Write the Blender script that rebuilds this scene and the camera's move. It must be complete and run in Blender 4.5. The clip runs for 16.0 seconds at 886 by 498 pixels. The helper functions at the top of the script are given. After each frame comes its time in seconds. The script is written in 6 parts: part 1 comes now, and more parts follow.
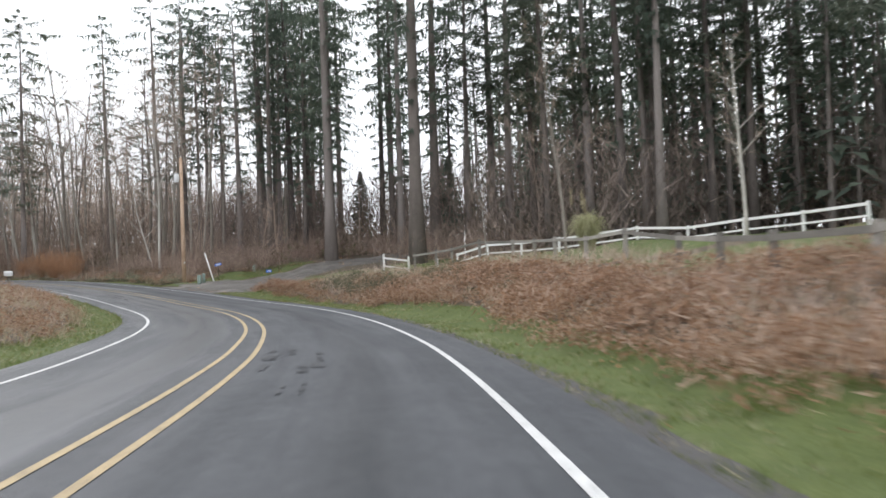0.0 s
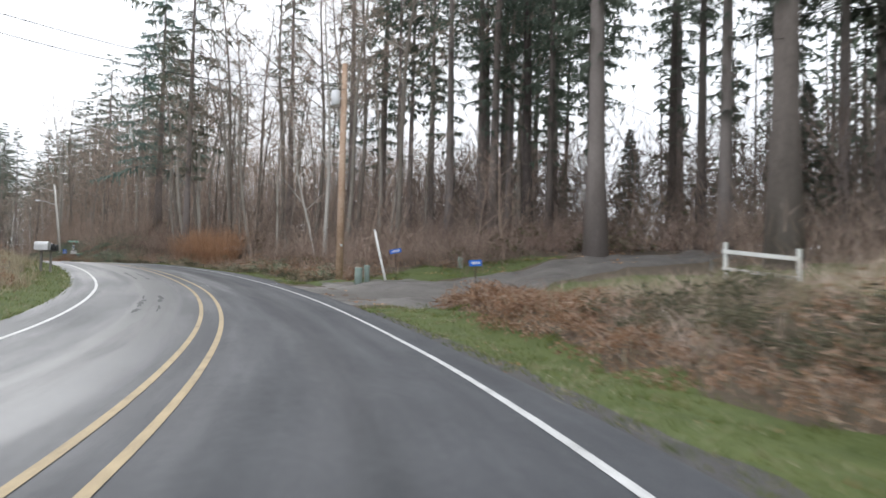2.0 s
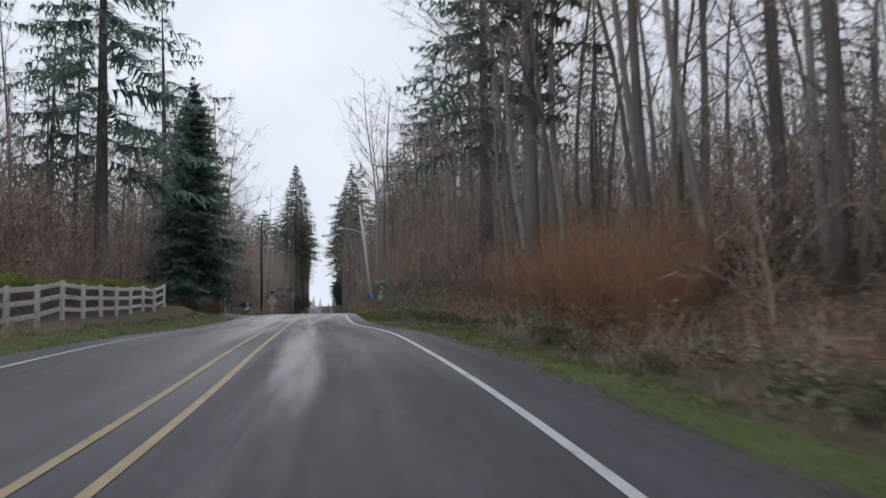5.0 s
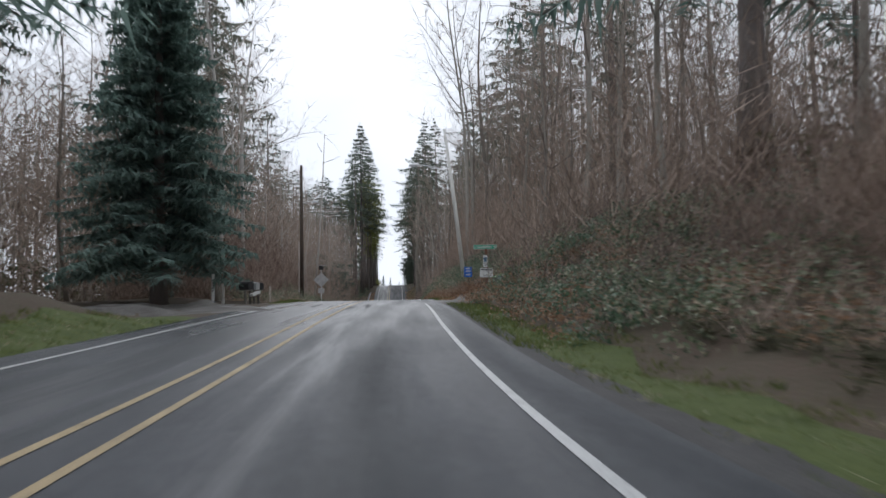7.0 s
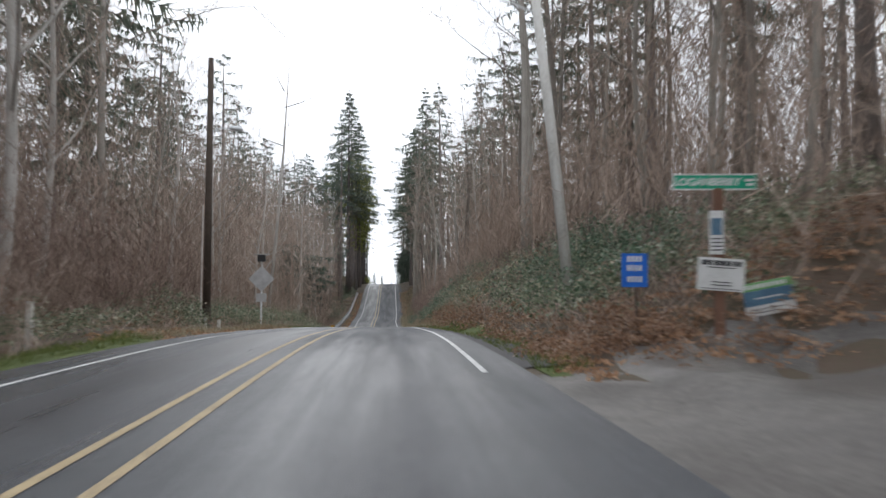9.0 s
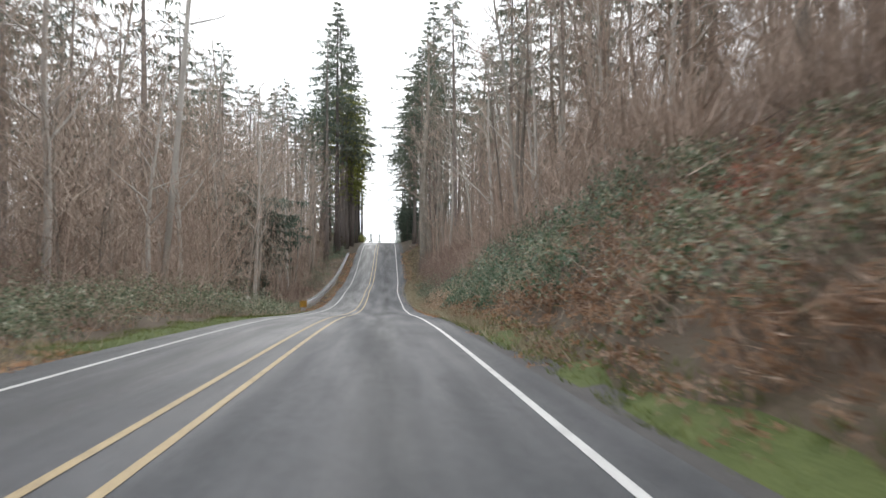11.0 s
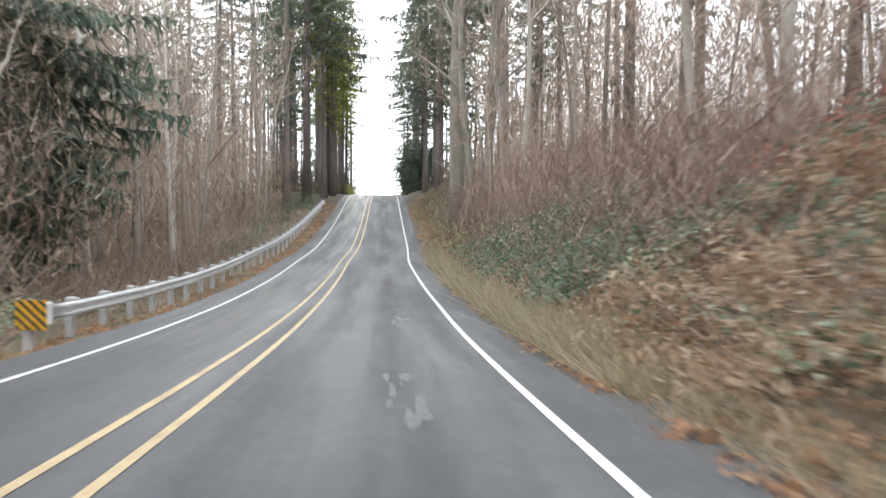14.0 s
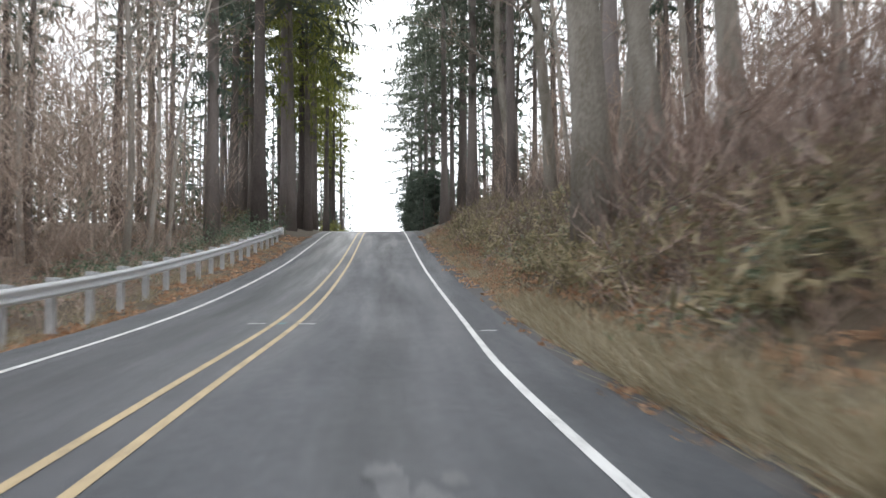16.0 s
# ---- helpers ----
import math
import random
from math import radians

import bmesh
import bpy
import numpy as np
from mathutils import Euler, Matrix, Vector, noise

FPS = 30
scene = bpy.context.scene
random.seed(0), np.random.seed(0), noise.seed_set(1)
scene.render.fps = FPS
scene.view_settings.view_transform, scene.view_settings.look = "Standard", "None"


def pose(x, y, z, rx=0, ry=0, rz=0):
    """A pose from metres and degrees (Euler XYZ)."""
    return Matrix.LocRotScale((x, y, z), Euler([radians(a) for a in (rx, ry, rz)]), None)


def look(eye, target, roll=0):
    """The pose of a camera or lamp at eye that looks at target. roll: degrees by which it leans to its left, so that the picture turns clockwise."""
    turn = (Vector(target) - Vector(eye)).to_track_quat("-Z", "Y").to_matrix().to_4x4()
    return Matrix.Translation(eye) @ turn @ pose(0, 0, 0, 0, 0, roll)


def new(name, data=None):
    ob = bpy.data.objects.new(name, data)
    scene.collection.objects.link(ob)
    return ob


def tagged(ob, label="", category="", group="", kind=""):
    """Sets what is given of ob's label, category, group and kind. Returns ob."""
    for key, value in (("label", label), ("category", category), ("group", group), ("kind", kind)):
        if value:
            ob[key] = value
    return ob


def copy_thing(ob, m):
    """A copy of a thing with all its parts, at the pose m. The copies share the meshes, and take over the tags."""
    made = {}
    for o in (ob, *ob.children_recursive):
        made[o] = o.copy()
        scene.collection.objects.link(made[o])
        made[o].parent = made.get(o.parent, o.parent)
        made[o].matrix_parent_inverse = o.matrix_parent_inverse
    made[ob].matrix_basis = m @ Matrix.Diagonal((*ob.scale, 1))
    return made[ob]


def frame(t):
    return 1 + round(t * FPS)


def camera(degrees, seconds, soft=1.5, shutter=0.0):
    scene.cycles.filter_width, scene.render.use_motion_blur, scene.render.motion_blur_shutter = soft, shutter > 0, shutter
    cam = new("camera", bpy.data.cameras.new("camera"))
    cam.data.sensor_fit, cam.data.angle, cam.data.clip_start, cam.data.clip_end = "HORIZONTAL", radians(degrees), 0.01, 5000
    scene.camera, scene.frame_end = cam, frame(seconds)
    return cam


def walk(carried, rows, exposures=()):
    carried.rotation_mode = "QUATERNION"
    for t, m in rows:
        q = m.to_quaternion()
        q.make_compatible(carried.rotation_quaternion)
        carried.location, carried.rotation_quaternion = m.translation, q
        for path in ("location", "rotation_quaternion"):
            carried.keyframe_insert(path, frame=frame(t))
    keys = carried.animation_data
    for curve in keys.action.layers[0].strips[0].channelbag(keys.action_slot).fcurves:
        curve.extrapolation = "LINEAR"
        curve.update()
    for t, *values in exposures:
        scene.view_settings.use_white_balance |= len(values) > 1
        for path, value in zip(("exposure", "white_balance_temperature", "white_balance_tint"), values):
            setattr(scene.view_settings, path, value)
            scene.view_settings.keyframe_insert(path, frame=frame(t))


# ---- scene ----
# the camera: seconds, place, yaw, pitch and lean in degrees
cam = camera(61.0, 16.0, 1.5, 0.35)
RIDE = [
    (0.0, 0.26, 0.12, 1.37, -0.00, 1.48, -2.18),
    (0.5, -0.57, 7.84, 1.29, 3.02, 1.62, -1.07),
    (1.0, -1.82, 15.47, 1.22, 7.00, 1.85, 0.78),
    (1.5, -3.66, 22.96, 1.18, 11.79, 1.83, 0.78),
    (2.0, -6.10, 30.06, 1.17, 17.14, 2.26, 1.25),
    (2.5, -9.08, 36.82, 1.20, 22.26, 3.13, 0.50),
    (3.0, -12.65, 43.29, 1.33, 27.57, 3.54, 0.16),
    (3.5, -16.92, 49.48, 1.55, 32.42, 4.21, -0.33),
    (4.0, -21.61, 55.27, 1.92, 36.66, 4.41, -0.22),
    (4.5, -26.65, 60.68, 2.22, 40.23, 4.76, -0.89),
    (5.0, -32.00, 65.81, 2.50, 43.06, 4.54, -0.99),
    (5.7, -39.91, 72.61, 2.79, 46.60, 2.97, -0.36),
    (6.2, -45.84, 77.25, 2.84, 48.33, 2.20, -0.23),
    (6.8, -53.12, 82.74, 2.86, 48.56, 2.65, -0.74),
    (7.5, -61.65, 89.24, 3.06, 48.01, 3.70, -1.31),
    (8.0, -67.73, 93.96, 3.25, 48.03, 3.51, -0.88),
    (8.5, -73.88, 98.81, 3.39, 47.92, 3.05, -0.92),
    (9.0, -80.25, 103.73, 3.54, 47.85, 2.83, 0.14),
    (9.7, -89.04, 110.55, 3.63, 47.71, 2.14, 0.41),
    (10.2, -95.27, 115.39, 3.51, 47.68, 0.81, 0.26),
    (10.8, -102.69, 121.16, 3.18, 47.69, -0.15, 0.31),
    (11.5, -111.29, 127.84, 2.70, 47.69, 0.13, 0.40),
    (12.0, -117.40, 132.57, 2.35, 47.61, -0.48, 0.44),
    (12.5, -123.51, 137.29, 1.95, 47.58, -1.04, 0.20),
    (13.0, -129.60, 142.02, 1.47, 47.25, -1.97, -0.64),
    (13.5, -135.65, 146.79, 0.92, 47.26, -2.18, -0.46),
    (14.0, -141.70, 151.51, 0.33, 47.44, -2.28, 0.44),
    (14.5, -147.84, 156.31, -0.21, 47.50, -1.65, 0.68),
    (15.0, -154.09, 161.19, -0.56, 47.30, 0.59, -0.02),
    (15.5, -160.42, 166.13, -0.72, 47.32, 1.39, 0.09),
    (16.0, -166.83, 171.10, -0.80, 47.39, 2.05, -0.27),
]


def ride_pose(x, y, z, yaw, pitch, lean):
    a, b = radians(yaw), radians(pitch)
    way = Vector((-math.sin(a) * math.cos(b), math.cos(a) * math.cos(b), math.sin(b)))
    eye = Vector((x, y, z))
    return look(eye, eye + way, lean)


walk(cam, [(row[0], ride_pose(*row[1:])) for row in RIDE], [(0.0, -0.17, 6400, 10), (1.5, -0.17, 6350, 10), (2.5, -0.42, 6250, 10), (4.0, -1.05, 6050, 10), (5.0, -1.2, 6050, 10), (7.5, -0.75, 6050, 10), (8.0, -0.57, 6100, 10), (9.0, -0.47, 6200, 10),
     (11.5, 0.22, 6450, 9), (13.5, 0.72, 6400, 8), (14.5, 0.8, 6350, 8), (15.2, 0.65, 6350, 8), (16.0, 0.38, 6300, 9)])
# overcast daylight: a bright veil of cloud with thin bluish gaps, and a wide soft sun behind it
world = bpy.data.worlds.new("sky")
scene.world = world
world.use_nodes = True
wn, wl = world.node_tree.nodes, world.node_tree.links
wn.clear()
sky = wn.new("ShaderNodeTexSky")
sky.sky_type, sky.sun_disc = "NISHITA", False
sky.sun_elevation, sky.sun_rotation = radians(32), radians(-60)
sky.dust_density, sky.air_density = 3.0, 1.0
thin = wn.new("ShaderNodeVectorMath")
thin.operation, thin.inputs[1].default_value = "MULTIPLY", (0.15, 0.15, 0.15)
wl.new(sky.outputs["Color"], thin.inputs[0])
where = wn.new("ShaderNodeTexCoord")
cloud = wn.new("ShaderNodeTexNoise")
cloud.inputs["Scale"].default_value, cloud.inputs["Detail"].default_value = 2.2, 5.0
wl.new(where.outputs["Generated"], cloud.inputs["Vector"])
veil = wn.new("ShaderNodeMapRange")
veil.inputs["From Min"].default_value, veil.inputs["From Max"].default_value = 0.36, 0.52
veil.inputs["To Min"].default_value, veil.inputs["To Max"].default_value = 0.96, 1.0
wl.new(cloud.outputs["Fac"], veil.inputs["Value"])
both = wn.new("ShaderNodeMix")
both.data_type = "RGBA"
both.inputs["B"].default_value = (1.0, 1.02, 1.06, 1)
wl.new(veil.outputs["Result"], both.inputs["Factor"])
wl.new(thin.outputs["Vector"], both.inputs["A"])
wback, wout = wn.new("ShaderNodeBackground"), wn.new("ShaderNodeOutputWorld")
wback.inputs["Strength"].default_value = 1.9
wl.new(both.outputs["Result"], wback.inputs["Color"])
wl.new(wback.outputs["Background"], wout.inputs["Surface"])

sun = new("sun", bpy.data.lights.new("sun", "SUN"))
sun.data.energy, sun.data.angle, sun.data.color = 0.6, radians(25), (1.0, 0.96, 0.9)
sun.matrix_world = look((0, 0, 60), (30, -26, 35))
# ---- materials ----
def material(name, colours, scale=3.0, rough_at=0.85, bump=0.3, bump_scale=None, fine=0.25, island=0.0, spread=0.0,
             metal=0.0, gloss=None, stretch=(1, 1, 1), thin=0.0):
    """A mottled surface. colours: (place, colour) stops; island: how far each loose piece has a tone of its own;
    spread: how far each object has; gloss: (low, high) roughness over large patches; thin: light let through a leaf."""
    m = bpy.data.materials.new(name)
    m.use_nodes = True
    n, l = m.node_tree.nodes, m.node_tree.links
    b = n["Principled BSDF"]
    b.inputs["Metallic"].default_value = metal
    b.inputs["Roughness"].default_value = rough_at
    tc = n.new("ShaderNodeTexCoord")
    mp = n.new("ShaderNodeMapping")
    mp.inputs["Scale"].default_value = stretch
    l.new(tc.outputs["Object"], mp.inputs["Vector"])
    big = n.new("ShaderNodeTexNoise")
    big.inputs["Scale"].default_value, big.inputs["Detail"].default_value = scale, 6.0
    big.inputs["Roughness"].default_value = 0.6
    l.new(mp.outputs["Vector"], big.inputs["Vector"])
    small = n.new("ShaderNodeTexNoise")
    small.inputs["Scale"].default_value, small.inputs["Detail"].default_value = scale * 14, 3.0
    l.new(mp.outputs["Vector"], small.inputs["Vector"])
    mixed = n.new("ShaderNodeMix")
    mixed.inputs["Factor"].default_value = fine
    l.new(big.outputs["Fac"], mixed.inputs["A"])
    l.new(small.outputs["Fac"], mixed.inputs["B"])
    value = mixed.outputs["Result"]
    for kind, amount in (("geo", island), ("ob", spread)):
        if amount:
            src = n.new("ShaderNodeNewGeometry") if kind == "geo" else n.new("ShaderNodeObjectInfo")
            one = n.new("ShaderNodeMix")
            one.inputs["Factor"].default_value = amount
            l.new(value, one.inputs["A"])
            l.new(src.outputs["Random Per Island" if kind == "geo" else "Random"], one.inputs["B"])
            value = one.outputs["Result"]
    ramp = n.new("ShaderNodeValToRGB")
    while len(ramp.color_ramp.elements) < len(colours):
        ramp.color_ramp.elements.new(0.5)
    for e, (at, c) in zip(ramp.color_ramp.elements, colours):
        e.position, e.color = at, (*c, 1)
    l.new(value, ramp.inputs["Fac"])
    l.new(ramp.outputs["Color"], b.inputs["Base Color"])
    if thin:
        veil_leaf, mix = n.new("ShaderNodeBsdfTranslucent"), n.new("ShaderNodeMixShader")
        mix.inputs["Fac"].default_value = thin
        l.new(ramp.outputs["Color"], veil_leaf.inputs["Color"])
        l.new(b.outputs["BSDF"], mix.inputs[1])
        l.new(veil_leaf.outputs["BSDF"], mix.inputs[2])
        l.new(mix.outputs["Shader"], n["Material Output"].inputs["Surface"])
    if gloss:
        wet = n.new("ShaderNodeTexNoise")
        wet.inputs["Scale"].default_value, wet.inputs["Detail"].default_value = scale * 0.35, 4.0
        l.new(mp.outputs["Vector"], wet.inputs["Vector"])
        rr = n.new("ShaderNodeMapRange")
        rr.inputs["From Min"].default_value, rr.inputs["From Max"].default_value = 0.42, 0.6
        rr.inputs["To Min"].default_value, rr.inputs["To Max"].default_value = gloss
        l.new(wet.outputs["Fac"], rr.inputs["Value"])
        l.new(rr.outputs["Result"], b.inputs["Roughness"])
    if bump:
        bp = n.new("ShaderNodeBump")
        bp.inputs["Strength"].default_value, bp.inputs["Distance"].default_value = bump, 0.02
        hi = n.new("ShaderNodeTexNoise")
        hi.inputs["Scale"].default_value, hi.inputs["Detail"].default_value = bump_scale or scale * 10, 4.0
        l.new(mp.outputs["Vector"], hi.inputs["Vector"])
        l.new(hi.outputs["Fac"], bp.inputs["Height"])
        l.new(bp.outputs["Normal"], b.inputs["Normal"])
    return m


def asphalt():
    """Damp asphalt, its wear and wetness drawn out along the lanes by the road's own coordinates."""
    m = material("asphalt", ((.3, (.044, .047, .053)), (.5, (.063, .067, .074)), (.7, (.088, .092, .1))), .5, .6, .45, 80, .5)
    n, l = m.node_tree.nodes, m.node_tree.links
    b = n["Principled BSDF"]
    uv = n.new("ShaderNodeUVMap")
    uv.uv_map = "along"
    streak = n.new("ShaderNodeTexNoise")
    streak.inputs["Scale"].default_value, streak.inputs["Detail"].default_value = 1.3, 5.0
    l.new(uv.outputs["UV"], streak.inputs["Vector"])
    base = b.inputs["Base Color"].links[0].from_socket
    tone = n.new("ShaderNodeMapRange")
    tone.inputs["From Min"].default_value, tone.inputs["From Max"].default_value = .3, .7
    tone.inputs["To Min"].default_value, tone.inputs["To Max"].default_value = .88, 1.12
    l.new(streak.outputs["Fac"], tone.inputs["Value"])
    mul = n.new("ShaderNodeVectorMath")
    mul.operation = "SCALE"
    l.new(base, mul.inputs[0])
    split = n.new("ShaderNodeSeparateXYZ")
    l.new(uv.outputs["UV"], split.inputs["Vector"])
    # a darker stripe of oil and rubber along the middle of each lane
    fold, oil, worn = n.new("ShaderNodeMath"), n.new("ShaderNodeMapRange"), n.new("ShaderNodeMath")
    fold.operation, fold.inputs[1].default_value, worn.operation = "PINGPONG", 1.75, "MULTIPLY"
    oil.interpolation_type = "SMOOTHSTEP"
    oil.inputs["From Min"].default_value, oil.inputs["From Max"].default_value = .05, .7
    oil.inputs["To Min"].default_value, oil.inputs["To Max"].default_value = .8, 1.03
    l.new(split.outputs["Y"], fold.inputs[0])
    l.new(fold.outputs["Value"], oil.inputs["Value"])
    l.new(oil.outputs["Result"], worn.inputs[0])
    l.new(tone.outputs["Result"], worn.inputs[1])
    l.new(worn.outputs["Value"], mul.inputs["Scale"])
    l.new(mul.outputs["Vector"], b.inputs["Base Color"])
    b.inputs["Specular IOR Level"].default_value = .38
    # the far lane lies wetter than the near one
    side = n.new("ShaderNodeMapRange")
    side.inputs["From Min"].default_value, side.inputs["From Max"].default_value = -2.6, -1.2
    side.inputs["To Min"].default_value, side.inputs["To Max"].default_value = -.2, 0.0
    l.new(split.outputs["Y"], side.inputs["Value"])
    wet = n.new("ShaderNodeMapRange")
    wet.inputs["From Min"].default_value, wet.inputs["From Max"].default_value = .36, .62
    wet.inputs["To Min"].default_value, wet.inputs["To Max"].default_value = .74, .56
    l.new(streak.outputs["Fac"], wet.inputs["Value"])
    add = n.new("ShaderNodeMath")
    add.operation = "ADD"
    l.new(wet.outputs["Result"], add.inputs[0])
    l.new(side.outputs["Result"], add.inputs[1])
    # standing damp on the rise before the gravel lane
    pool, less = n.new("ShaderNodeMapRange"), n.new("ShaderNodeMath")
    pool.interpolation_type, less.operation = "SMOOTHSTEP", "SUBTRACT"
    rise_at = n.new("ShaderNodeMath")
    rise_at.operation, rise_at.inputs[1].default_value = "SUBTRACT", 137 * .07
    off = n.new("ShaderNodeMath")
    off.operation = "ABSOLUTE"
    l.new(split.outputs["X"], rise_at.inputs[0])
    l.new(rise_at.outputs["Value"], off.inputs[0])
    pool.inputs["From Min"].default_value, pool.inputs["From Max"].default_value = .5, 1.7
    pool.inputs["To Min"].default_value, pool.inputs["To Max"].default_value = .2, 0.0
    l.new(off.outputs["Value"], pool.inputs["Value"])
    l.new(add.outputs["Value"], less.inputs[0])
    l.new(pool.outputs["Result"], less.inputs[1])
    # films of standing water along two tracks, up to the second rise
    film = n.new("ShaderNodeTexNoise")
    film.inputs["Scale"].default_value, film.inputs["Detail"].default_value, film.inputs["Roughness"].default_value = 1.1, 7.0, .62
    apart = n.new("ShaderNodeMapping")
    apart.inputs["Location"].default_value = (3.7, 11.3, 0)
    l.new(uv.outputs["UV"], apart.inputs["Vector"])
    l.new(apart.outputs["Vector"], film.inputs["Vector"])

    def ranged(source, a, z, c, e):
        r = n.new("ShaderNodeMapRange")
        r.interpolation_type = "SMOOTHSTEP"
        for key, value in (("From Min", a), ("From Max", z), ("To Min", c), ("To Max", e)):
            r.inputs[key].default_value = value
        l.new(source, r.inputs["Value"])
        return r.outputs["Result"]

    def sums(kind, a, z):
        q = n.new("ShaderNodeMath")
        q.operation = kind
        for k, v in enumerate((a, z)):
            if isinstance(v, (int, float)):
                q.inputs[k].default_value = v
            elif v is not None:
                l.new(v, q.inputs[k])
        return q.outputs["Value"]

    far_track = ranged(sums("ABSOLUTE", sums("ADD", split.outputs["Y"], 3.35), None), .35, 1.1, 1.0, 0.0)
    near_track = ranged(sums("ABSOLUTE", sums("ADD", split.outputs["Y"], .85), None), .2, .9, .75, 0.0)
    near_track = sums("MULTIPLY", near_track, ranged(split.outputs["X"], 50 * .07, 64 * .07, 0.0, 1.0))
    track = sums("MULTIPLY", sums("MAXIMUM", far_track, near_track), ranged(split.outputs["X"], 158 * .07, 182 * .07, 1.0, .12))
    mask = ranged(sums("ADD", film.outputs["Fac"], sums("MULTIPLY", track, .42)), .62, .98, 0.0, 1.0)
    mask = sums("MULTIPLY", mask, track)
    wetness = n.new("ShaderNodeMix")
    wetness.inputs["B"].default_value = .36
    l.new(mask, wetness.inputs["Factor"])
    l.new(less.outputs["Value"], wetness.inputs["A"])
    l.new(wetness.outputs["Result"], b.inputs["Roughness"])
    l.new(ranged(mask, 0.0, 1.0, .38, .8), b.inputs["Specular IOR Level"])
    relief = b.inputs["Normal"].links[0].from_node
    l.new(ranged(mask, 0.0, 1.0, .45, .08), relief.inputs["Strength"])
    return m


ASPHALT = asphalt()
SHOULDER = material("dark_grit", ((.3, (.045, .043, .042)), (.5, (.075, .072, .07)), (.7, (.12, .115, .11))), 2.5, .85, .6, 40, .6)
GRAVEL = material("gravel", ((.3, (.07, .062, .055)), (.5, (.12, .11, .1)), (.7, (.2, .185, .165))), .8, .8, .6, 25, .5, gloss=(.4, .85))
EARTH = material("earth", ((.25, (.05, .036, .026)), (.42, (.105, .074, .052)), (.55, (.085, .07, .045)), (.75, (.2, .145, .1))), .7, .95, .9, 9, .5)
TURF = material("turf", ((.25, (.04, .056, .014)), (.5, (.08, .108, .026)), (.75, (.15, .165, .055))), 1.6, .95, .8, 20, .5)
WHITE_LINE = material("worn_white_paint", ((.28, (.2, .2, .2)), (.45, (.55, .55, .54)), (.7, (.75, .75, .74))), 2.0, .6, .2, 60, .5)
YELLOW_LINE = material("worn_yellow_paint", ((.3, (.153, .127, .091)), (.45, (.378, .291, .168)), (.7, (.540, .418, .238))), 2.0, .65, .2, 60, .5)
DARK_TWIG = material("dark_twigs", ((.2, (0.094, 0.075, 0.064)), (.5, (0.196, 0.153, 0.133)), (.8, (0.337, 0.271, 0.235))), .8, .95, 0, None, .2, island=.5)
TAR = material("tar", ((.3, (.034, .036, .04)), (.7, (.062, .065, .07))), 3, .62, .3, 60)
FIR_BARK = material("fir_bark", ((.3, (0.087, 0.072, 0.068)), (.5, (0.169, 0.144, 0.130)), (.75, (0.273, 0.241, 0.229))), 1.6, .95, 1.0, 14, .4, spread=.35, stretch=(.850, .850, .250))
MAPLE_BARK = material("mossy_maple_bark", ((.25, (.07, .075, .035)), (.42, (.17, .15, .12)), (.6, (.29, .265, .23)), (.8, (.42, .39, .35))), 2.4, .95, 1.0, 16, .45, stretch=(1, 1, .35))
ALDER_BARK = material("alder_bark", ((.25, (0.136, 0.115, 0.096)), (.5, (0.269, 0.241, 0.207)), (.75, (0.442, 0.413, 0.370))), 1.2, .9, .6, 10, .35, spread=.4, stretch=(.850, .850, .675))
TWIG = material("twig", ((.2, (0.221, 0.165, 0.129)), (.5, (0.402, 0.307, 0.246)), (.8, (0.615, 0.496, 0.420))), 1.5, .9, 0, None, .2, island=.5, spread=.25)
NEEDLES = material("fir_needles", ((.2, (0.073, 0.098, 0.081)), (.5, (0.141, 0.178, 0.140)), (.8, (0.238, 0.282, 0.213))), .5, .8, 0, None, .2, island=.5, spread=.2, thin=.4)
GREEN_NEEDLES = material("green_needles", ((.2, (.075, .092, .072)), (.5, (.155, .178, .138)), (.8, (.27, .295, .225))), .5, .8, 0, None, .2, island=.5, spread=.2, thin=.4)
# sunlight on the far trees is put into this bright yellow-green colour
SUN_TINTED_NEEDLES = material("sun_tinted_needles", ((.2, (0.118, 0.142, 0.038)), (.5, (0.255, 0.275, 0.077)), (.8, (0.433, 0.417, 0.131))), .5, .8, 0, None, .2, island=.5, spread=.2, thin=.4)
THICKET = material("thicket", ((.2, (.098, .077, .056)), (.45, (.182, .140, .105)), (.6, (.140, .154, .084)), (.85, (.308, .231, .175))), .3, .9, 0, None, .2, island=.55, thin=.45)
BRACKEN = material("dead_bracken", ((.18, (.085, .055, .042)), (.36, (.23, .135, .085)), (.5, (.36, .215, .13)), (.64, (.44, .315, .235)), (.84, (.62, .5, .4))), .35, .9, 0, None, .2, island=.42, thin=.4)
RUSSET = material("russet_twigs", ((.2, (.22, .12, .068)), (.5, (.46, .27, .16)), (.8, (.64, .43, .28))), .3, .9, 0, None, .2, island=.5, thin=.45)
BRAMBLE = material("bramble_leaves", ((.15, (.06, .088, .05)), (.4, (.145, .19, .108)), (.58, (.25, .285, .18)), (.74, (.44, .46, .34)), (.9, (.54, .4, .28))), .3, .42, 0, None, .2, island=.68, thin=.35)
IVY = material("ivy_leaves", ((.15, (.048, .086, .054)), (.5, (.115, .182, .108)), (.85, (.288, .346, .259))), .3, .4, 0, None, .2, island=.6, thin=.45)
GRASS = material("grass_blades", ((.15, (.06, .088, .02)), (.5, (.125, .165, .04)), (.8, (.27, .27, .1))), .5, .8, 0, None, .2, island=.5, thin=.45)
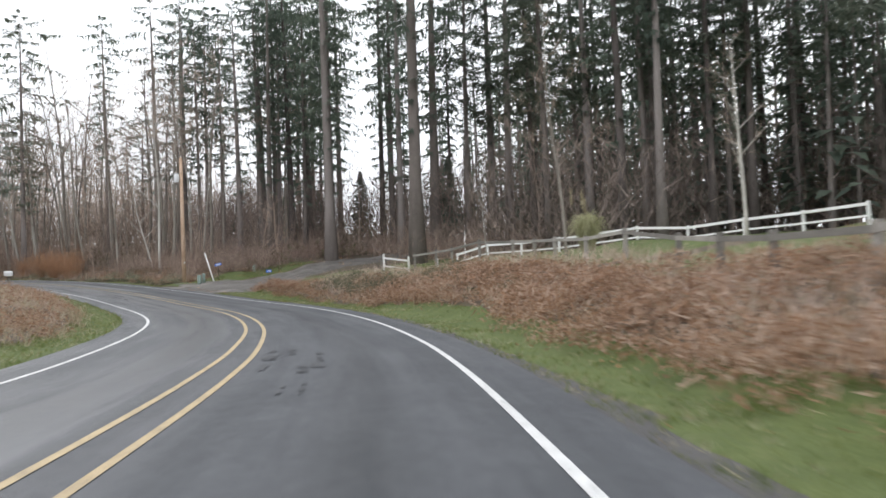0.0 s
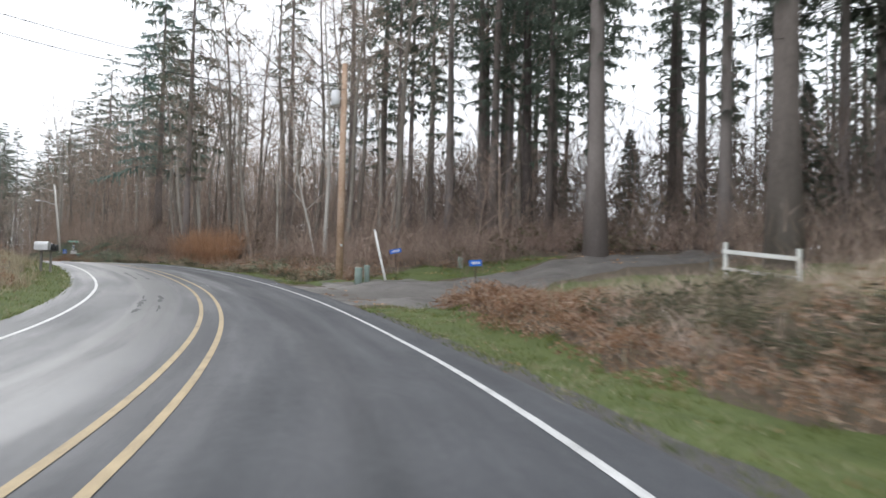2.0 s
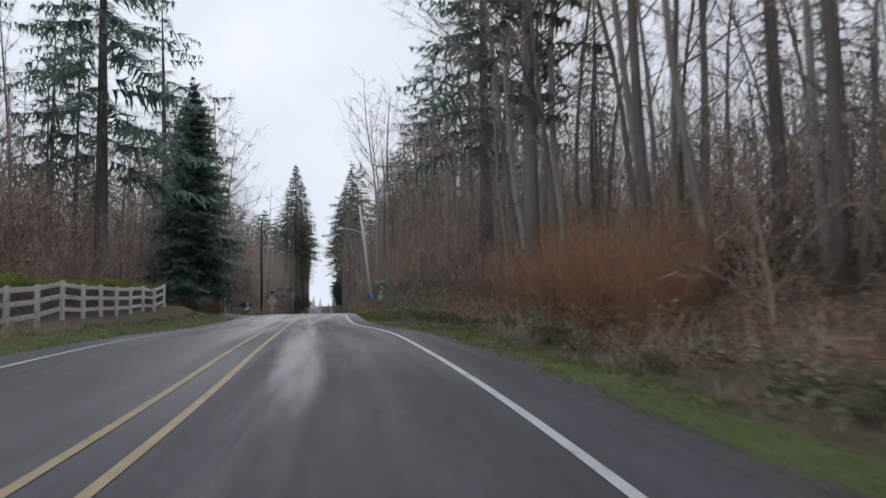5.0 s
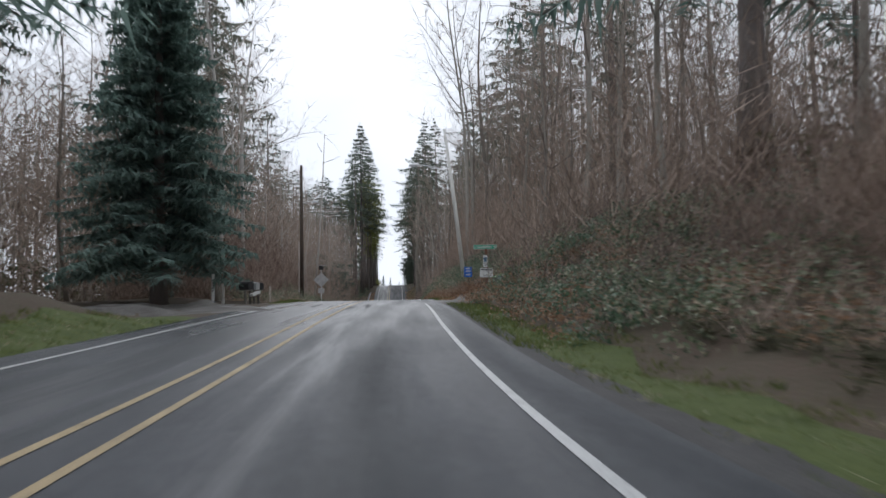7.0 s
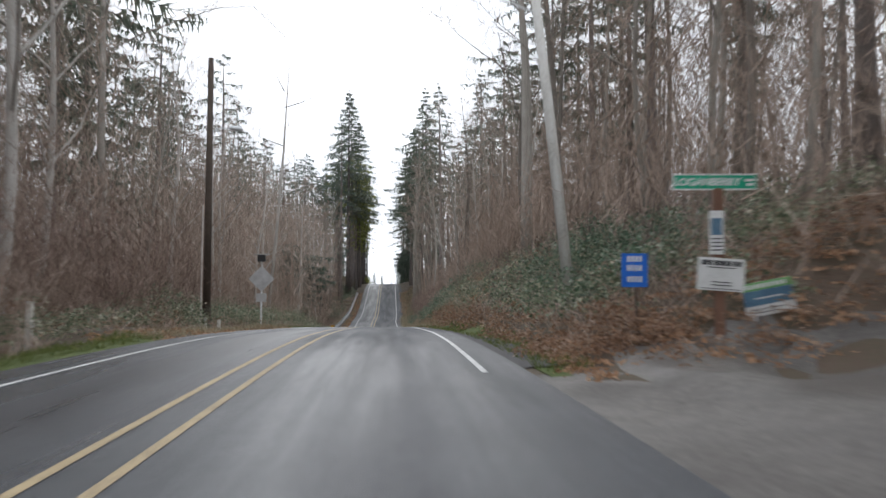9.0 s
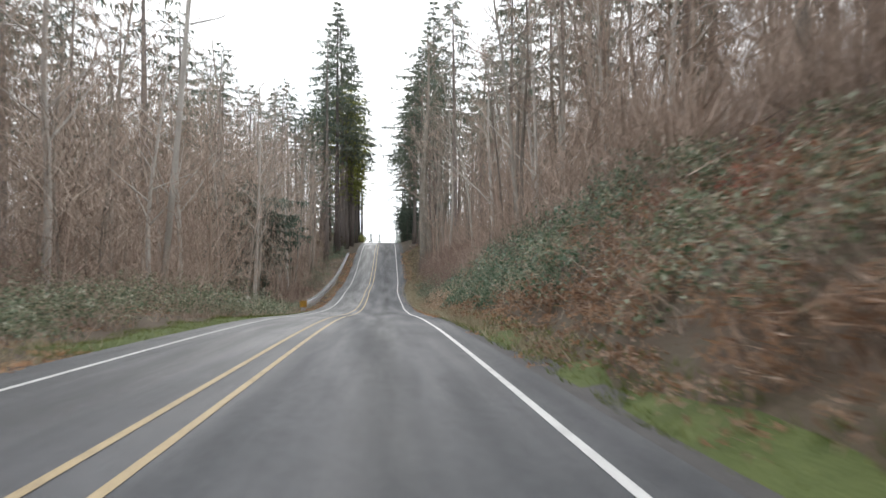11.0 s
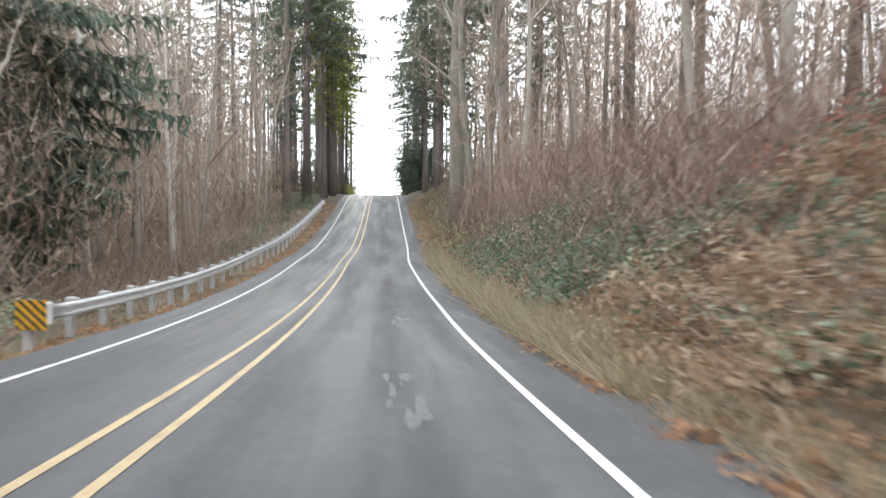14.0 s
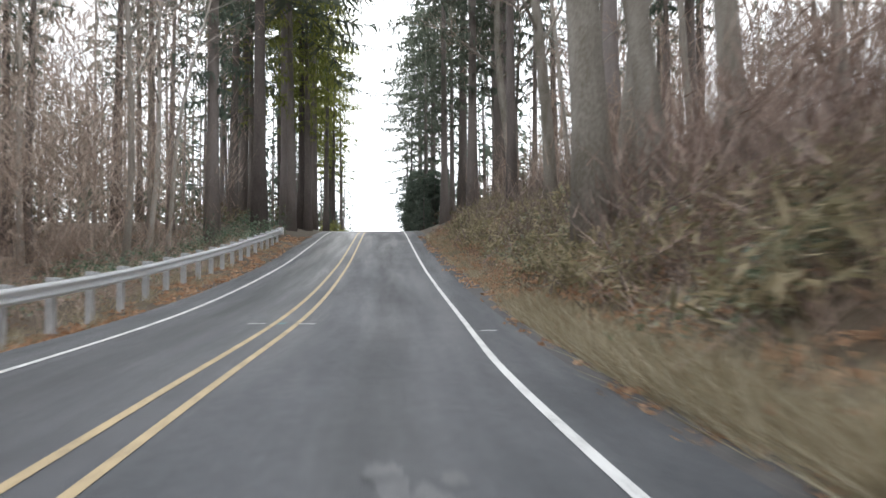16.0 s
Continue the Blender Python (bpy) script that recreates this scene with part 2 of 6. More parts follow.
STRAW = material("dry_grass", ((.15, (.19, .15, .09)), (.5, (.39, .335, .22)), (.85, (.62, .56, .43))), .6, .85, 0, None, .2, island=.55, thin=.45)
HEDGE = material("hedge_leaves", ((.15, (0.124, 0.166, 0.025)), (.5, (0.263, 0.303, 0.048)), (.85, (0.442, 0.456, 0.097))), .5, .6, 0, None, .2, island=.6, thin=.45)
POLE_WOOD = material("weathered_pole", ((.25, (0.244, 0.153, 0.102)), (.5, (0.507, 0.352, 0.249)), (.75, (0.788, 0.640, 0.523))), 1.2, .85, .5, 20, .4, stretch=(.850, .850, .506))
GREY_POLE = material("grey_pole", ((.25, (.466, .443, .406)), (.5, (.768, .745, .698)), (.75, (.850, .850, .850))), 1.2, .85, .4, 20, .4, stretch=(.850, .850, .582))
DARK_POLE = material("dark_pole", ((.25, (.042, .031, .022)), (.5, (.084, .063, .049)), (.75, (.154, .119, .091))), 1.2, .85, .4, 20, .4, stretch=(.850, .850, .350))
FENCE_WOOD = material("grey_fence_wood", ((.25, (0.102, 0.096, 0.085)), (.5, (0.205, 0.192, 0.171)), (.75, (0.356, 0.335, 0.301))), 2, .9, .5, 24, .4, spread=.3)
WHITE_PAINT = material("white_paint", ((.2, (.5, .5, .47)), (.45, (.74, .74, .72)), (.7, (.82, .82, .81))), 1.5, .55, .15, 30, .4)
STEEL = material("galvanised_steel", ((.25, (.644, .657, .669)), (.5, (.825, .837, .850)), (.75, (.850, .850, .850))), 3, .45, .1, 30, .4, metal=.1)
POST_STEEL = material("dull_post", ((.25, (.320, .320, .320)), (.5, (.528, .536, .544)), (.75, (.736, .752, .768))), 3, .6, .1, 30, .4)
TIN = material("mailbox_tin", ((.25, (.4, .4, .4)), (.5, (.55, .55, .55)), (.75, (.68, .68, .68))), 3, .5, .1, 30, .4, metal=.3)
BLACK_TIN = material("black_enamel", ((.25, (.015, .015, .016)), (.5, (.03, .03, .032)), (.75, (.06, .06, .06))), 3, .5, .1, 30, .4)
SIGN_GREEN = material("green_sheeting", ((.25, (0.008, 0.256, 0.144)), (.5, (0.013, 0.352, 0.200)), (.75, (0.032, 0.448, 0.256))), 3, .5, 0)
SIGN_BLUE = material("blue_sheeting", ((.25, (.006, .098, .468)), (.5, (.010, .140, .624)), (.75, (.020, .196, .754))), 3, .5, 0)
SIGN_BACK = material("sign_back", ((.25, (.374, .374, .374)), (.5, (.578, .578, .578)), (.75, (.782, .782, .782))), 3, .55, .1, 30, .4, metal=.4)
INK = material("dark_ink", ((.3, (.02, .02, .025)), (.7, (.05, .05, .055))), 3, .7, 0)
SIGN_AMBER = material("amber_sheeting", ((.25, (.75, .36, .01)), (.5, (.85, .45, .015)), (.75, (.85, .5, .03))), 3, .5, 0)
SIGN_SLATE = material("slate_print", ((.25, (.057, .114, .190)), (.5, (.095, .190, .285)), (.75, (.152, .304, .380))), 4, .5, 0)
SIGN_LIME = material("lime_print", ((.25, (.1, .3, .08)), (.5, (.16, .42, .12)), (.75, (.24, .5, .2))), 4, .5, 0)
BROWN_POST = material("brown_post", ((.25, (.11, .055, .035)), (.5, (.19, .1, .065)), (.75, (.28, .17, .12))), 2, .85, .4, 20, .4, stretch=(3, 3, .4))
PEDESTAL = material("pale_green_plastic", ((.25, (.2, .28, .24)), (.5, (.31, .39, .35)), (.75, (.4, .48, .44))), 2, .6, .1, 30, .4)
GLASS_HEAD = material("lamp_lens", ((.3, (.5, .52, .54)), (.7, (.65, .67, .7))), 3, .25, 0)
RED_TWIG = material("red_brown_twigs", ((.2, (0.135, 0.089, 0.070)), (.5, (0.270, 0.189, 0.151)), (.8, (0.414, 0.326, 0.277))), .3, .9, 0, None, .2, island=.5)
PAMPAS = material("pampas_blades", ((.15, (.22, .215, .11)), (.5, (.42, .41, .24)), (.85, (.62, .6, .42))), .3, .8, 0, None, .2, island=.5, thin=.45)
BROOM = material("broom_stems", ((.2, (.05, .052, .032)), (.5, (.11, .11, .066)), (.8, (.21, .19, .12))), .5, .85, 0, None, .2, island=.5, thin=.3)
# lighter copy of the twig colour that stands in for light on bare crowns
LIT_TWIG = material("lit_twigs", ((.2, (.3, .235, .19)), (.5, (.52, .42, .345)), (.8, (.7, .6, .52))), .4, .9, 0, None, .2, island=.5)
FERN = material("withered_fern", ((.15, (.15, .09, .055)), (.4, (.34, .24, .155)), (.62, (.52, .4, .29)), (.85, (.68, .57, .45))), .25, .9, 0, None, .2, island=.6, thin=.45)
FROND = material("fern_frond", ((.15, (.12, .11, .06)), (.5, (.29, .255, .15)), (.85, (.5, .41, .27))), .3, .8, 0, None, .2, island=.6, thin=.45)
SCARLET = material("red_brush", ((.2, (0.230, 0.075, 0.056)), (.5, (0.437, 0.163, 0.119)), (.8, (0.575, 0.300, 0.225))), .3, .9, 0, None, .2, island=.5, thin=.45)
BLUE_NEEDLES = material("blue_needles", ((.2, (0.098, 0.153, 0.129)), (.5, (0.202, 0.287, 0.252)), (.8, (0.373, 0.481, 0.417))), .5, .8, 0, None, .2, island=.5, spread=.2, thin=.4)
PALE_BARK = material("pale_bark", ((.25, (.3, .28, .25)), (.5, (.5, .47, .43)), (.75, (.68, .65, .61))), 1.6, .9, .6, 12, .4, stretch=(1, 1, .5))
# the line of the driving lane, from before the bend to beyond the far crest
LANE = np.array([
    (4.93, -59.70, 0.26), (2.58, -29.79, 0.14), (1.02, -11.85, 0.07), (0.02, 0.11, 0.02),
    (-1.74, 15.49, -0.13), (-5.90, 30.14, -0.18), (-12.77, 43.22, -0.02), (-21.58, 55.30, 0.57),
    (-32.00, 65.80, 1.27), (-45.93, 77.14, 1.82), (-61.82, 89.03, 1.83), (-80.34, 103.62, 2.19),
    (-95.32, 115.32, 2.16), (-111.31, 127.80, 1.35), (-129.62, 142.00, 0.12), (-141.71, 151.49, -1.02),
    (-154.13, 161.14, -1.91), (-166.86, 171.06, -2.10), (-173.17, 175.98, -1.93), (-178.58, 180.43, -1.65),
    (-190.33, 189.75, -0.55), (-204.49, 200.86, 1.35), (-212.36, 207.03, 2.45), (-220.23, 213.20, 3.25),
    (-229.67, 220.60, 3.80), (-241.48, 229.86, 4.10), (-261.15, 245.29, 4.00), (-284.76, 263.80, 3.20),
    (-347.71, 313.17, -4.00), (-426.39, 374.88, -9.00),
])
lane_s = np.r_[0, np.cumsum(np.linalg.norm(np.diff(LANE[:, :2], axis=0), axis=1))]
lane_m = np.gradient(LANE, lane_s, axis=0)
lane_0 = lane_s[3]
S_MIN, S_MAX = -lane_0 + 0.5, lane_s[-1] - lane_0 - 0.5


def lane_at(s):
    """Place and unit heading of the lane's middle, s metres along it."""
    s = np.clip(np.asarray(s, float), S_MIN, S_MAX) + lane_0
    i = np.clip(np.searchsorted(lane_s, s) - 1, 0, len(lane_s) - 2)
    h = (lane_s[i + 1] - lane_s[i])[..., None]
    u = (s - lane_s[i])[..., None] / h
    p = ((2 * u**3 - 3 * u**2 + 1) * LANE[i] + (u**3 - 2 * u**2 + u) * h * lane_m[i]
         + (3 * u**2 - 2 * u**3) * LANE[i + 1] + (u**3 - u**2) * h * lane_m[i + 1])
    g = ((6 * u**2 - 6 * u) / h * LANE[i] + (3 * u**2 - 4 * u + 1) * lane_m[i]
         + (6 * u - 6 * u**2) / h * LANE[i + 1] + (3 * u**2 - 2 * u) * lane_m[i + 1])
    g = g[..., :2] / np.linalg.norm(g[..., :2], axis=-1, keepdims=True)
    return p, g


# cross sections of the land: at s metres, height over the road at d metres to the right (+) and to the left (-)
RIGHT = [
    (-60, ((2.2, -.02), (3.8, -.15), (4.6, .1), (7, .75), (8, 1.1), (11, 1.4), (14, 1.7), (18, 2.05), (26, 2.6), (34, 2.9), (120, 6))),
    (14, ((2.2, -.02), (3.9, -.15), (4.8, .1), (7, .75), (8, 1.15), (11, 1.45), (14, 1.7), (18, 2.05), (26, 2.6), (34, 2.9), (120, 6))),
    (30, ((2.2, -.02), (4.2, -.15), (5.0, .15), (7, .9), (8, 1.35), (11, 1.95), (14, 2.1), (18, 2.3), (26, 2.75), (34, 3.0), (120, 6))),
    (40, ((2.2, -.02), (4.6, -.15), (5.4, .15), (7, .75), (8, 1.0), (11, 1.35), (14, 1.65), (18, 2.1), (26, 2.7), (34, 3.0), (120, 6))),
    (50, ((2.2, -.02), (4.3, -.1), (5.4, .3), (8, .6), (12, .85), (18, 1.3), (34, 2.5), (120, 6))),
    (56, ((2.2, 0), (4.3, .0), (5.4, .05), (8, .2), (12, .6), (18, 1.3), (34, 2.4), (120, 6))),
    (63, ((2.2, 0), (4.3, .02), (5.4, .06), (8, .3), (12, .9), (18, 2.0), (34, 2.6), (120, 6))),
    (70, ((2.2, -.02), (4.3, -.1), (5.4, 0), (8, .5), (12, 1.1), (18, 1.8), (34, 2.6), (120, 6))),
    (85, ((2.2, -.02), (4.2, -.15), (5.4, -.2), (8, .2), (12, .7), (18, 1.2), (34, 2.2), (120, 5))),
    (115, ((2.2, -.02), (3.8, -.1), (5.4, .2), (8, .8), (12, 1.6), (18, 2.4), (34, 3.5), (120, 6))),
    (128, ((2.2, -.02), (3.4, 0), (4.8, .7), (7, 2.3), (12, 3.8), (18, 4.5), (34, 5.5), (120, 8))),
    (138, ((2.2, -.02), (3.6, 0), (5.2, .5), (7.5, 1.8), (12, 3.2), (18, 4.0), (34, 5.5), (120, 8))),
    (141, ((2.2, 0), (4.2, .05), (5.4, .1), (8, .35), (12, .9), (18, 1.8), (34, 3.6), (120, 8))),
    (146.5, ((2.2, 0), (4.2, .05), (5.4, .12), (8, .4), (12, 1.0), (18, 1.8), (34, 3.6), (120, 8))),
    (150, ((2.2, 0), (3.4, .1), (5.2, .9), (8, 2.2), (12, 3.2), (18, 4.2), (34, 5.5), (120, 8))),
    (165, ((2.2, -.02), (3.0, 0), (4.4, 1.0), (7, 2.8), (12, 4.4), (18, 5.4), (34, 6.5), (120, 9))),
    (182, ((2.2, -.02), (3.0, 0), (4.2, 1.1), (5.4, 2.4), (7, 3.5), (12, 4.8), (18, 5.6), (34, 6.5), (120, 9))),
    (206, ((2.2, -.02), (3.0, 0), (4.2, 1.0), (5.4, 2.2), (7, 3.3), (12, 4.7), (18, 5.6), (34, 6.5), (120, 9))),
    (222, ((2.2, -.02), (3.2, 0), (4.6, 1.0), (7, 2.7), (12, 4.3), (18, 5.2), (34, 6.5), (120, 9))),
    (245, ((2.2, -.02), (3.2, 0), (4.6, 1.0), (7, 2.7), (12, 4.3), (18, 5.2), (34, 6.5), (120, 9))),
    (285, ((2.2, -.02), (3.2, .1), (4.6, 1.2), (7, 2.6), (12, 3.6), (18, 4.2), (34, 5.0), (120, 7))),
    (320, ((2.2, -.02), (3.4, .1), (4.8, .6), (7, 1.2), (12, 1.8), (18, 2.2), (34, 2.5), (120, 3))),
    (600, ((2.2, -.02), (3.4, .05), (4.8, .2), (7, .5), (12, .8), (18, 1.0), (34, 1.2), (120, 2))),
]
LEFT = [
    (-60, ((5.6, -.02), (7.2, -.1), (8.6, .35), (11, .8), (16, 1.0), (30, 1.1), (62, 1.2))),
    (45, ((5.6, -.02), (7.0, -.1), (8.6, .35), (11, .8), (16, 1.0), (30, 1.1), (62, 1.2))),
    (66, ((5.6, -.02), (6.6, .05), (8.4, .3), (11, .7), (16, 1.0), (30, 1.2), (62, 1.4))),
    (95, ((5.6, -.02), (6.8, .1), (8.6, .32), (11, .6), (16, 1.3), (30, 1.6), (62, 2.0))),
    (122, ((5.6, -.02), (6.8, .2), (8.6, .8), (11, 1.1), (16, 1.4), (30, 1.6), (62, 2.0))),
    (131, ((5.6, 0), (6.8, .02), (8.6, .05), (11, .1), (16, .4), (30, .8), (62, 1.2))),
    (147, ((5.6, 0), (6.8, .02), (8.6, .05), (11, .1), (16, .2), (30, .5), (62, 1.0))),
    (154, ((5.6, -.02), (6.8, .05), (8.6, .15), (11, .2), (16, .0), (30, -.2), (62, 0))),
    (200, ((5.6, -.02), (7.0, .0), (8.6, .1), (11, .0), (16, -.4), (30, -.8), (62, -.5))),
    (226, ((5.6, -.03), (7.0, -.3), (8.6, -.6), (11, -1.1), (16, -1.4), (30, -1.4), (62, -1))),
    (262, ((5.6, -.03), (7.0, -.25), (8.6, -.5), (11, -.9), (16, -1.2), (30, -1.2), (62, -.8))),
    (274, ((5.6, -.02), (7.0, .1), (8.6, -.1), (11, -.6), (16, -1.0), (30, -1.0), (62, -.5))),
    (290, ((5.6, -.02), (7.0, .15), (8.6, .1), (11, -.2), (16, -.4), (30, -.6), (62, -.5))),
    (300, ((5.6, -.02), (7.0, .1), (8.6, .4), (11, .5), (16, .6), (30, .8), (62, 1))),
    (600, ((5.6, -.02), (7.0, .1), (8.6, .2), (11, .4), (16, .6), (30, .8), (62, 1))),
]


def side_height(table, s, d):
    st = np.array([row[0] for row in table], float)
    h = np.array([[np.interp(x, [q[0] for q in row[1]], [q[1] for q in row[1]]) for row in table] for x in KNOTS])
    # smooth steps between the cross sections, then along the knots
    i = np.clip(np.searchsorted(st, s) - 1, 0, len(st) - 2)
    u = np.clip((s - st[i]) / (st[i + 1] - st[i]), 0, 1)
    u = u * u * (3 - 2 * u)
    k = np.clip(np.searchsorted(KNOTS, d) - 1, 0, len(KNOTS) - 2)
    w = np.clip((d - KNOTS[k]) / (KNOTS[k + 1] - KNOTS[k]), 0, 1)
    a = h[k, i] * (1 - u) + h[k, i + 1] * u
    b = h[k + 1, i] * (1 - u) + h[k + 1, i + 1] * u
    return a * (1 - w) + b * w


KNOTS = np.array([2.2, 3.0, 3.4, 3.8, 4.2, 4.6, 5.0, 5.6, 6.4, 7.2, 8.6, 10, 11, 12, 14, 16, 18, 22, 26, 30, 34, 62, 120.0])


def rough(x, y, k):
    return (np.sin(x * 1.31 * k + 1.7 * np.sin(y * 0.83 * k)) * np.cos(y * 1.57 * k + 1.3 * np.sin(x * 0.71 * k + 2.0))
            + 0.5 * np.sin(x * 2.9 * k + y * 2.3 * k) * np.cos(x * 1.9 * k - y * 3.3 * k))


def left_line(s):
    """How far to the left the far edge line runs: the far lane narrows along the way."""
    return np.interp(s, (0, 60, 100, 125, 150, 190, 235, 262, 300), (5.3, 5.3, 5.35, 5.1, 4.8, 4.55, 4.3, 4.4, 4.5))


def verge(s, d):
    """Offsets on the left shifted with the road's edge, fading out away from it."""
    d = np.asarray(d, float)
    return np.where(d < -5, d - (left_line(s) - 4.85) * np.clip((11 + d) / 5, 0, 1), d)


def rise(s, d):
    """Height of the land over the road, s along and d to the right of the lane's middle."""
    s, d = np.broadcast_arrays(np.asarray(s, float), np.asarray(d, float))
    off = left_line(s) - 4.85
    flat = (d >= -5.6 - off) & (d <= 2.2)
    h = np.where(d > 0, side_height(RIGHT, s, np.abs(d)), side_height(LEFT, s, np.abs(d) - off * np.clip((11 + d) / 5, 0, 1)))
    far = np.clip(np.where(d > 0, d - 2.6, -5.9 - off - d) / 2.5, 0, 1)
    return np.where(flat, 0.0, h + far * (0.11 * rough(s, d, 0.9) + 0.18 * rough(s, d, 0.27)))


def spot(s, d, h=0.0):
    """World places h metres over the land."""
    p, g = lane_at(s)
    d = np.asarray(d, float)
    z = p[..., 2] + rise(s, d) + h
    return np.stack(np.broadcast_arrays(p[..., 0] + g[..., 1] * d, p[..., 1] - g[..., 0] * d, z), -1)


def over_road(s, d, h=0.0):
    """World places h metres over the road's level."""
    p, g = lane_at(s)
    d = np.asarray(d, float)
    return np.stack(np.broadcast_arrays(p[..., 0] + g[..., 1] * d, p[..., 1] - g[..., 0] * d, p[..., 2] + h), -1)


def heading(s):
    """Degrees by which the lane has turned left of +y."""
    g = lane_at(s)[1]
    return math.degrees(math.atan2(-g[0], g[1]))
# ---- building tools ----
def mesh_from(name, verts, faces, mat, smooth=False):
    me = bpy.data.meshes.new(name)
    me.from_pydata([tuple(v) for v in verts] if not isinstance(verts, np.ndarray) else verts.tolist(), [], faces if isinstance(faces, list) else faces.tolist())
    me.materials.append(mat)
    if smooth:
        me.polygons.foreach_set("use_smooth", [True] * len(me.polygons))
    me.update()
    return me


def part(name, bm, mat, parent=None, label="", smooth=False):
    """Links a bmesh as one mesh object under its thing."""
    me = bpy.data.meshes.new(name)
    bm.to_mesh(me)
    bm.free()
    me.materials.append(mat)
    if smooth:
        me.polygons.foreach_set("use_smooth", [True] * len(me.polygons))
    ob = new(name, me)
    ob.parent = parent
    return tagged(ob, label)


def empty(name, place, turn=0.0, label="", category="", group="", kind=""):
    ob = new(name)
    ob.empty_display_size = 0.3
    ob.matrix_world = Matrix.LocRotScale(Vector(place), Euler((0, 0, radians(turn))), None)
    return tagged(ob, label, category, group, kind)


def child(name, me, parent, label=""):
    ob = new(name, me)
    ob.parent = parent
    return tagged(ob, label)


def box(bm, x0, x1, y0, y1, z0, z1, m=None, bevel=0.0):
    r = bmesh.ops.create_cube(bm, size=1.0)
    vs = r["verts"]
    bmesh.ops.scale(bm, vec=(x1 - x0, y1 - y0, z1 - z0), verts=vs)
    bmesh.ops.translate(bm, vec=((x0 + x1) / 2, (y0 + y1) / 2, (z0 + z1) / 2), verts=vs)
    if bevel:
        es = list({e for v in vs for e in v.link_edges})
        out = bmesh.ops.bevel(bm, geom=es, offset=bevel, segments=2, affect="EDGES", profile=0.6)
        vs = list(set(out["verts"]) | {v for v in vs if v.is_valid})
    if m is not None:
        bmesh.ops.transform(bm, matrix=m, verts=vs)
    return vs


def tube(points, radii, sides=6, cap=True):
    """Verts and faces of a tapered tube along points."""
    pts = np.asarray(points, float)
    rad = np.asarray(radii, float)
    n = len(pts)
    d = np.gradient(pts, axis=0)
    d /= np.linalg.norm(d, axis=1, keepdims=True) + 1e-9
    ref = np.where(np.abs(d[:, 2:3]) > 0.9, np.array([[1.0, 0, 0]]), np.array([[0, 0, 1.0]]))
    a = np.cross(d, ref)
    a /= np.linalg.norm(a, axis=1, keepdims=True) + 1e-9
    b = np.cross(d, a)
    ang = np.arange(sides) / sides * 2 * math.pi
    ring = a[:, None] * np.cos(ang)[None, :, None] + b[:, None] * np.sin(ang)[None, :, None]
    v = (pts[:, None] + ring * rad[:, None, None]).reshape(-1, 3)
    f = []
    for i in range(n - 1):
        for k in range(sides):
            f.append([i * sides + k, i * sides + (k + 1) % sides, (i + 1) * sides + (k + 1) % sides, (i + 1) * sides + k])
    if cap:
        f.append([(n - 1) * sides + k for k in range(sides)])
        f.append([k for k in range(sides)][::-1])
    return v, f


class Heap:
    """Gathers verts and faces for one mesh."""

    def __init__(self):
        self.v, self.f, self.n = [], [], 0

    def add(self, v, f):
        v = np.asarray(v, float)
        self.v.append(v)
        self.f.extend([[i + self.n for i in q] for q in f])
        self.n += len(v)

    def tris(self, v):
        """v: (n, 3, 3) loose triangles."""
        v = np.asarray(v, float).reshape(-1, 3)
        k = len(v) // 3
        self.v.append(v)
        self.f.extend((np.arange(k * 3).reshape(k, 3) + self.n).tolist())
        self.n += len(v)

    def mesh(self, name, mat, smooth=False):
        return mesh_from(name, np.concatenate(self.v), self.f, mat, smooth)


def unit(v):
    return v / (np.linalg.norm(v, axis=-1, keepdims=True) + 1e-9)
# ---- land and road ----
def strip(name, s_list, d_list, lift, mat, land=True):
    """A sheet over stations s and offsets d (d may be a function of s)."""
    sg = np.asarray(s_list, float)
    dg = np.asarray(d_list, float)
    s2, d2 = np.meshgrid(sg, dg, indexing="ij")
    v = spot(s2, d2, lift) if land else over_road(s2, verge(s2, d2), lift)
    n, m = s2.shape
    i, k = np.meshgrid(np.arange(n - 1), np.arange(m - 1), indexing="ij")
    a = (i * m + k).ravel()
    f = np.stack([a, a + m, a + m + 1, a + 1], 1)[:, ::-1]
    return mesh_from(name, v.reshape(-1, 3), f, mat, True)


right_d = np.r_[2.25, 2.6, 3.0, 3.4, 3.8, 4.2, 4.6, 5.0, 5.5, 6.0, 6.6, 7.2, 8, 8.8, 9.6, 10.5, 11.5, 12.5, 14, 16, 18, 20, 23, 26, 30, 36, 45, 60, 80, 110]
left_d = -np.r_[5.7, 6.1, 6.5, 7.0, 7.6, 8.2, 9, 10, 11, 12.5, 14, 16, 18, 21, 25, 30, 38, 48, 60][::-1]
land_s = np.r_[np.arange(S_MIN, 300, 1.5), np.arange(300, S_MAX, 5)]
land_d = np.r_[left_d, -5.4, -5.1, -4.7, -3, -1, 1, 2.1, right_d]


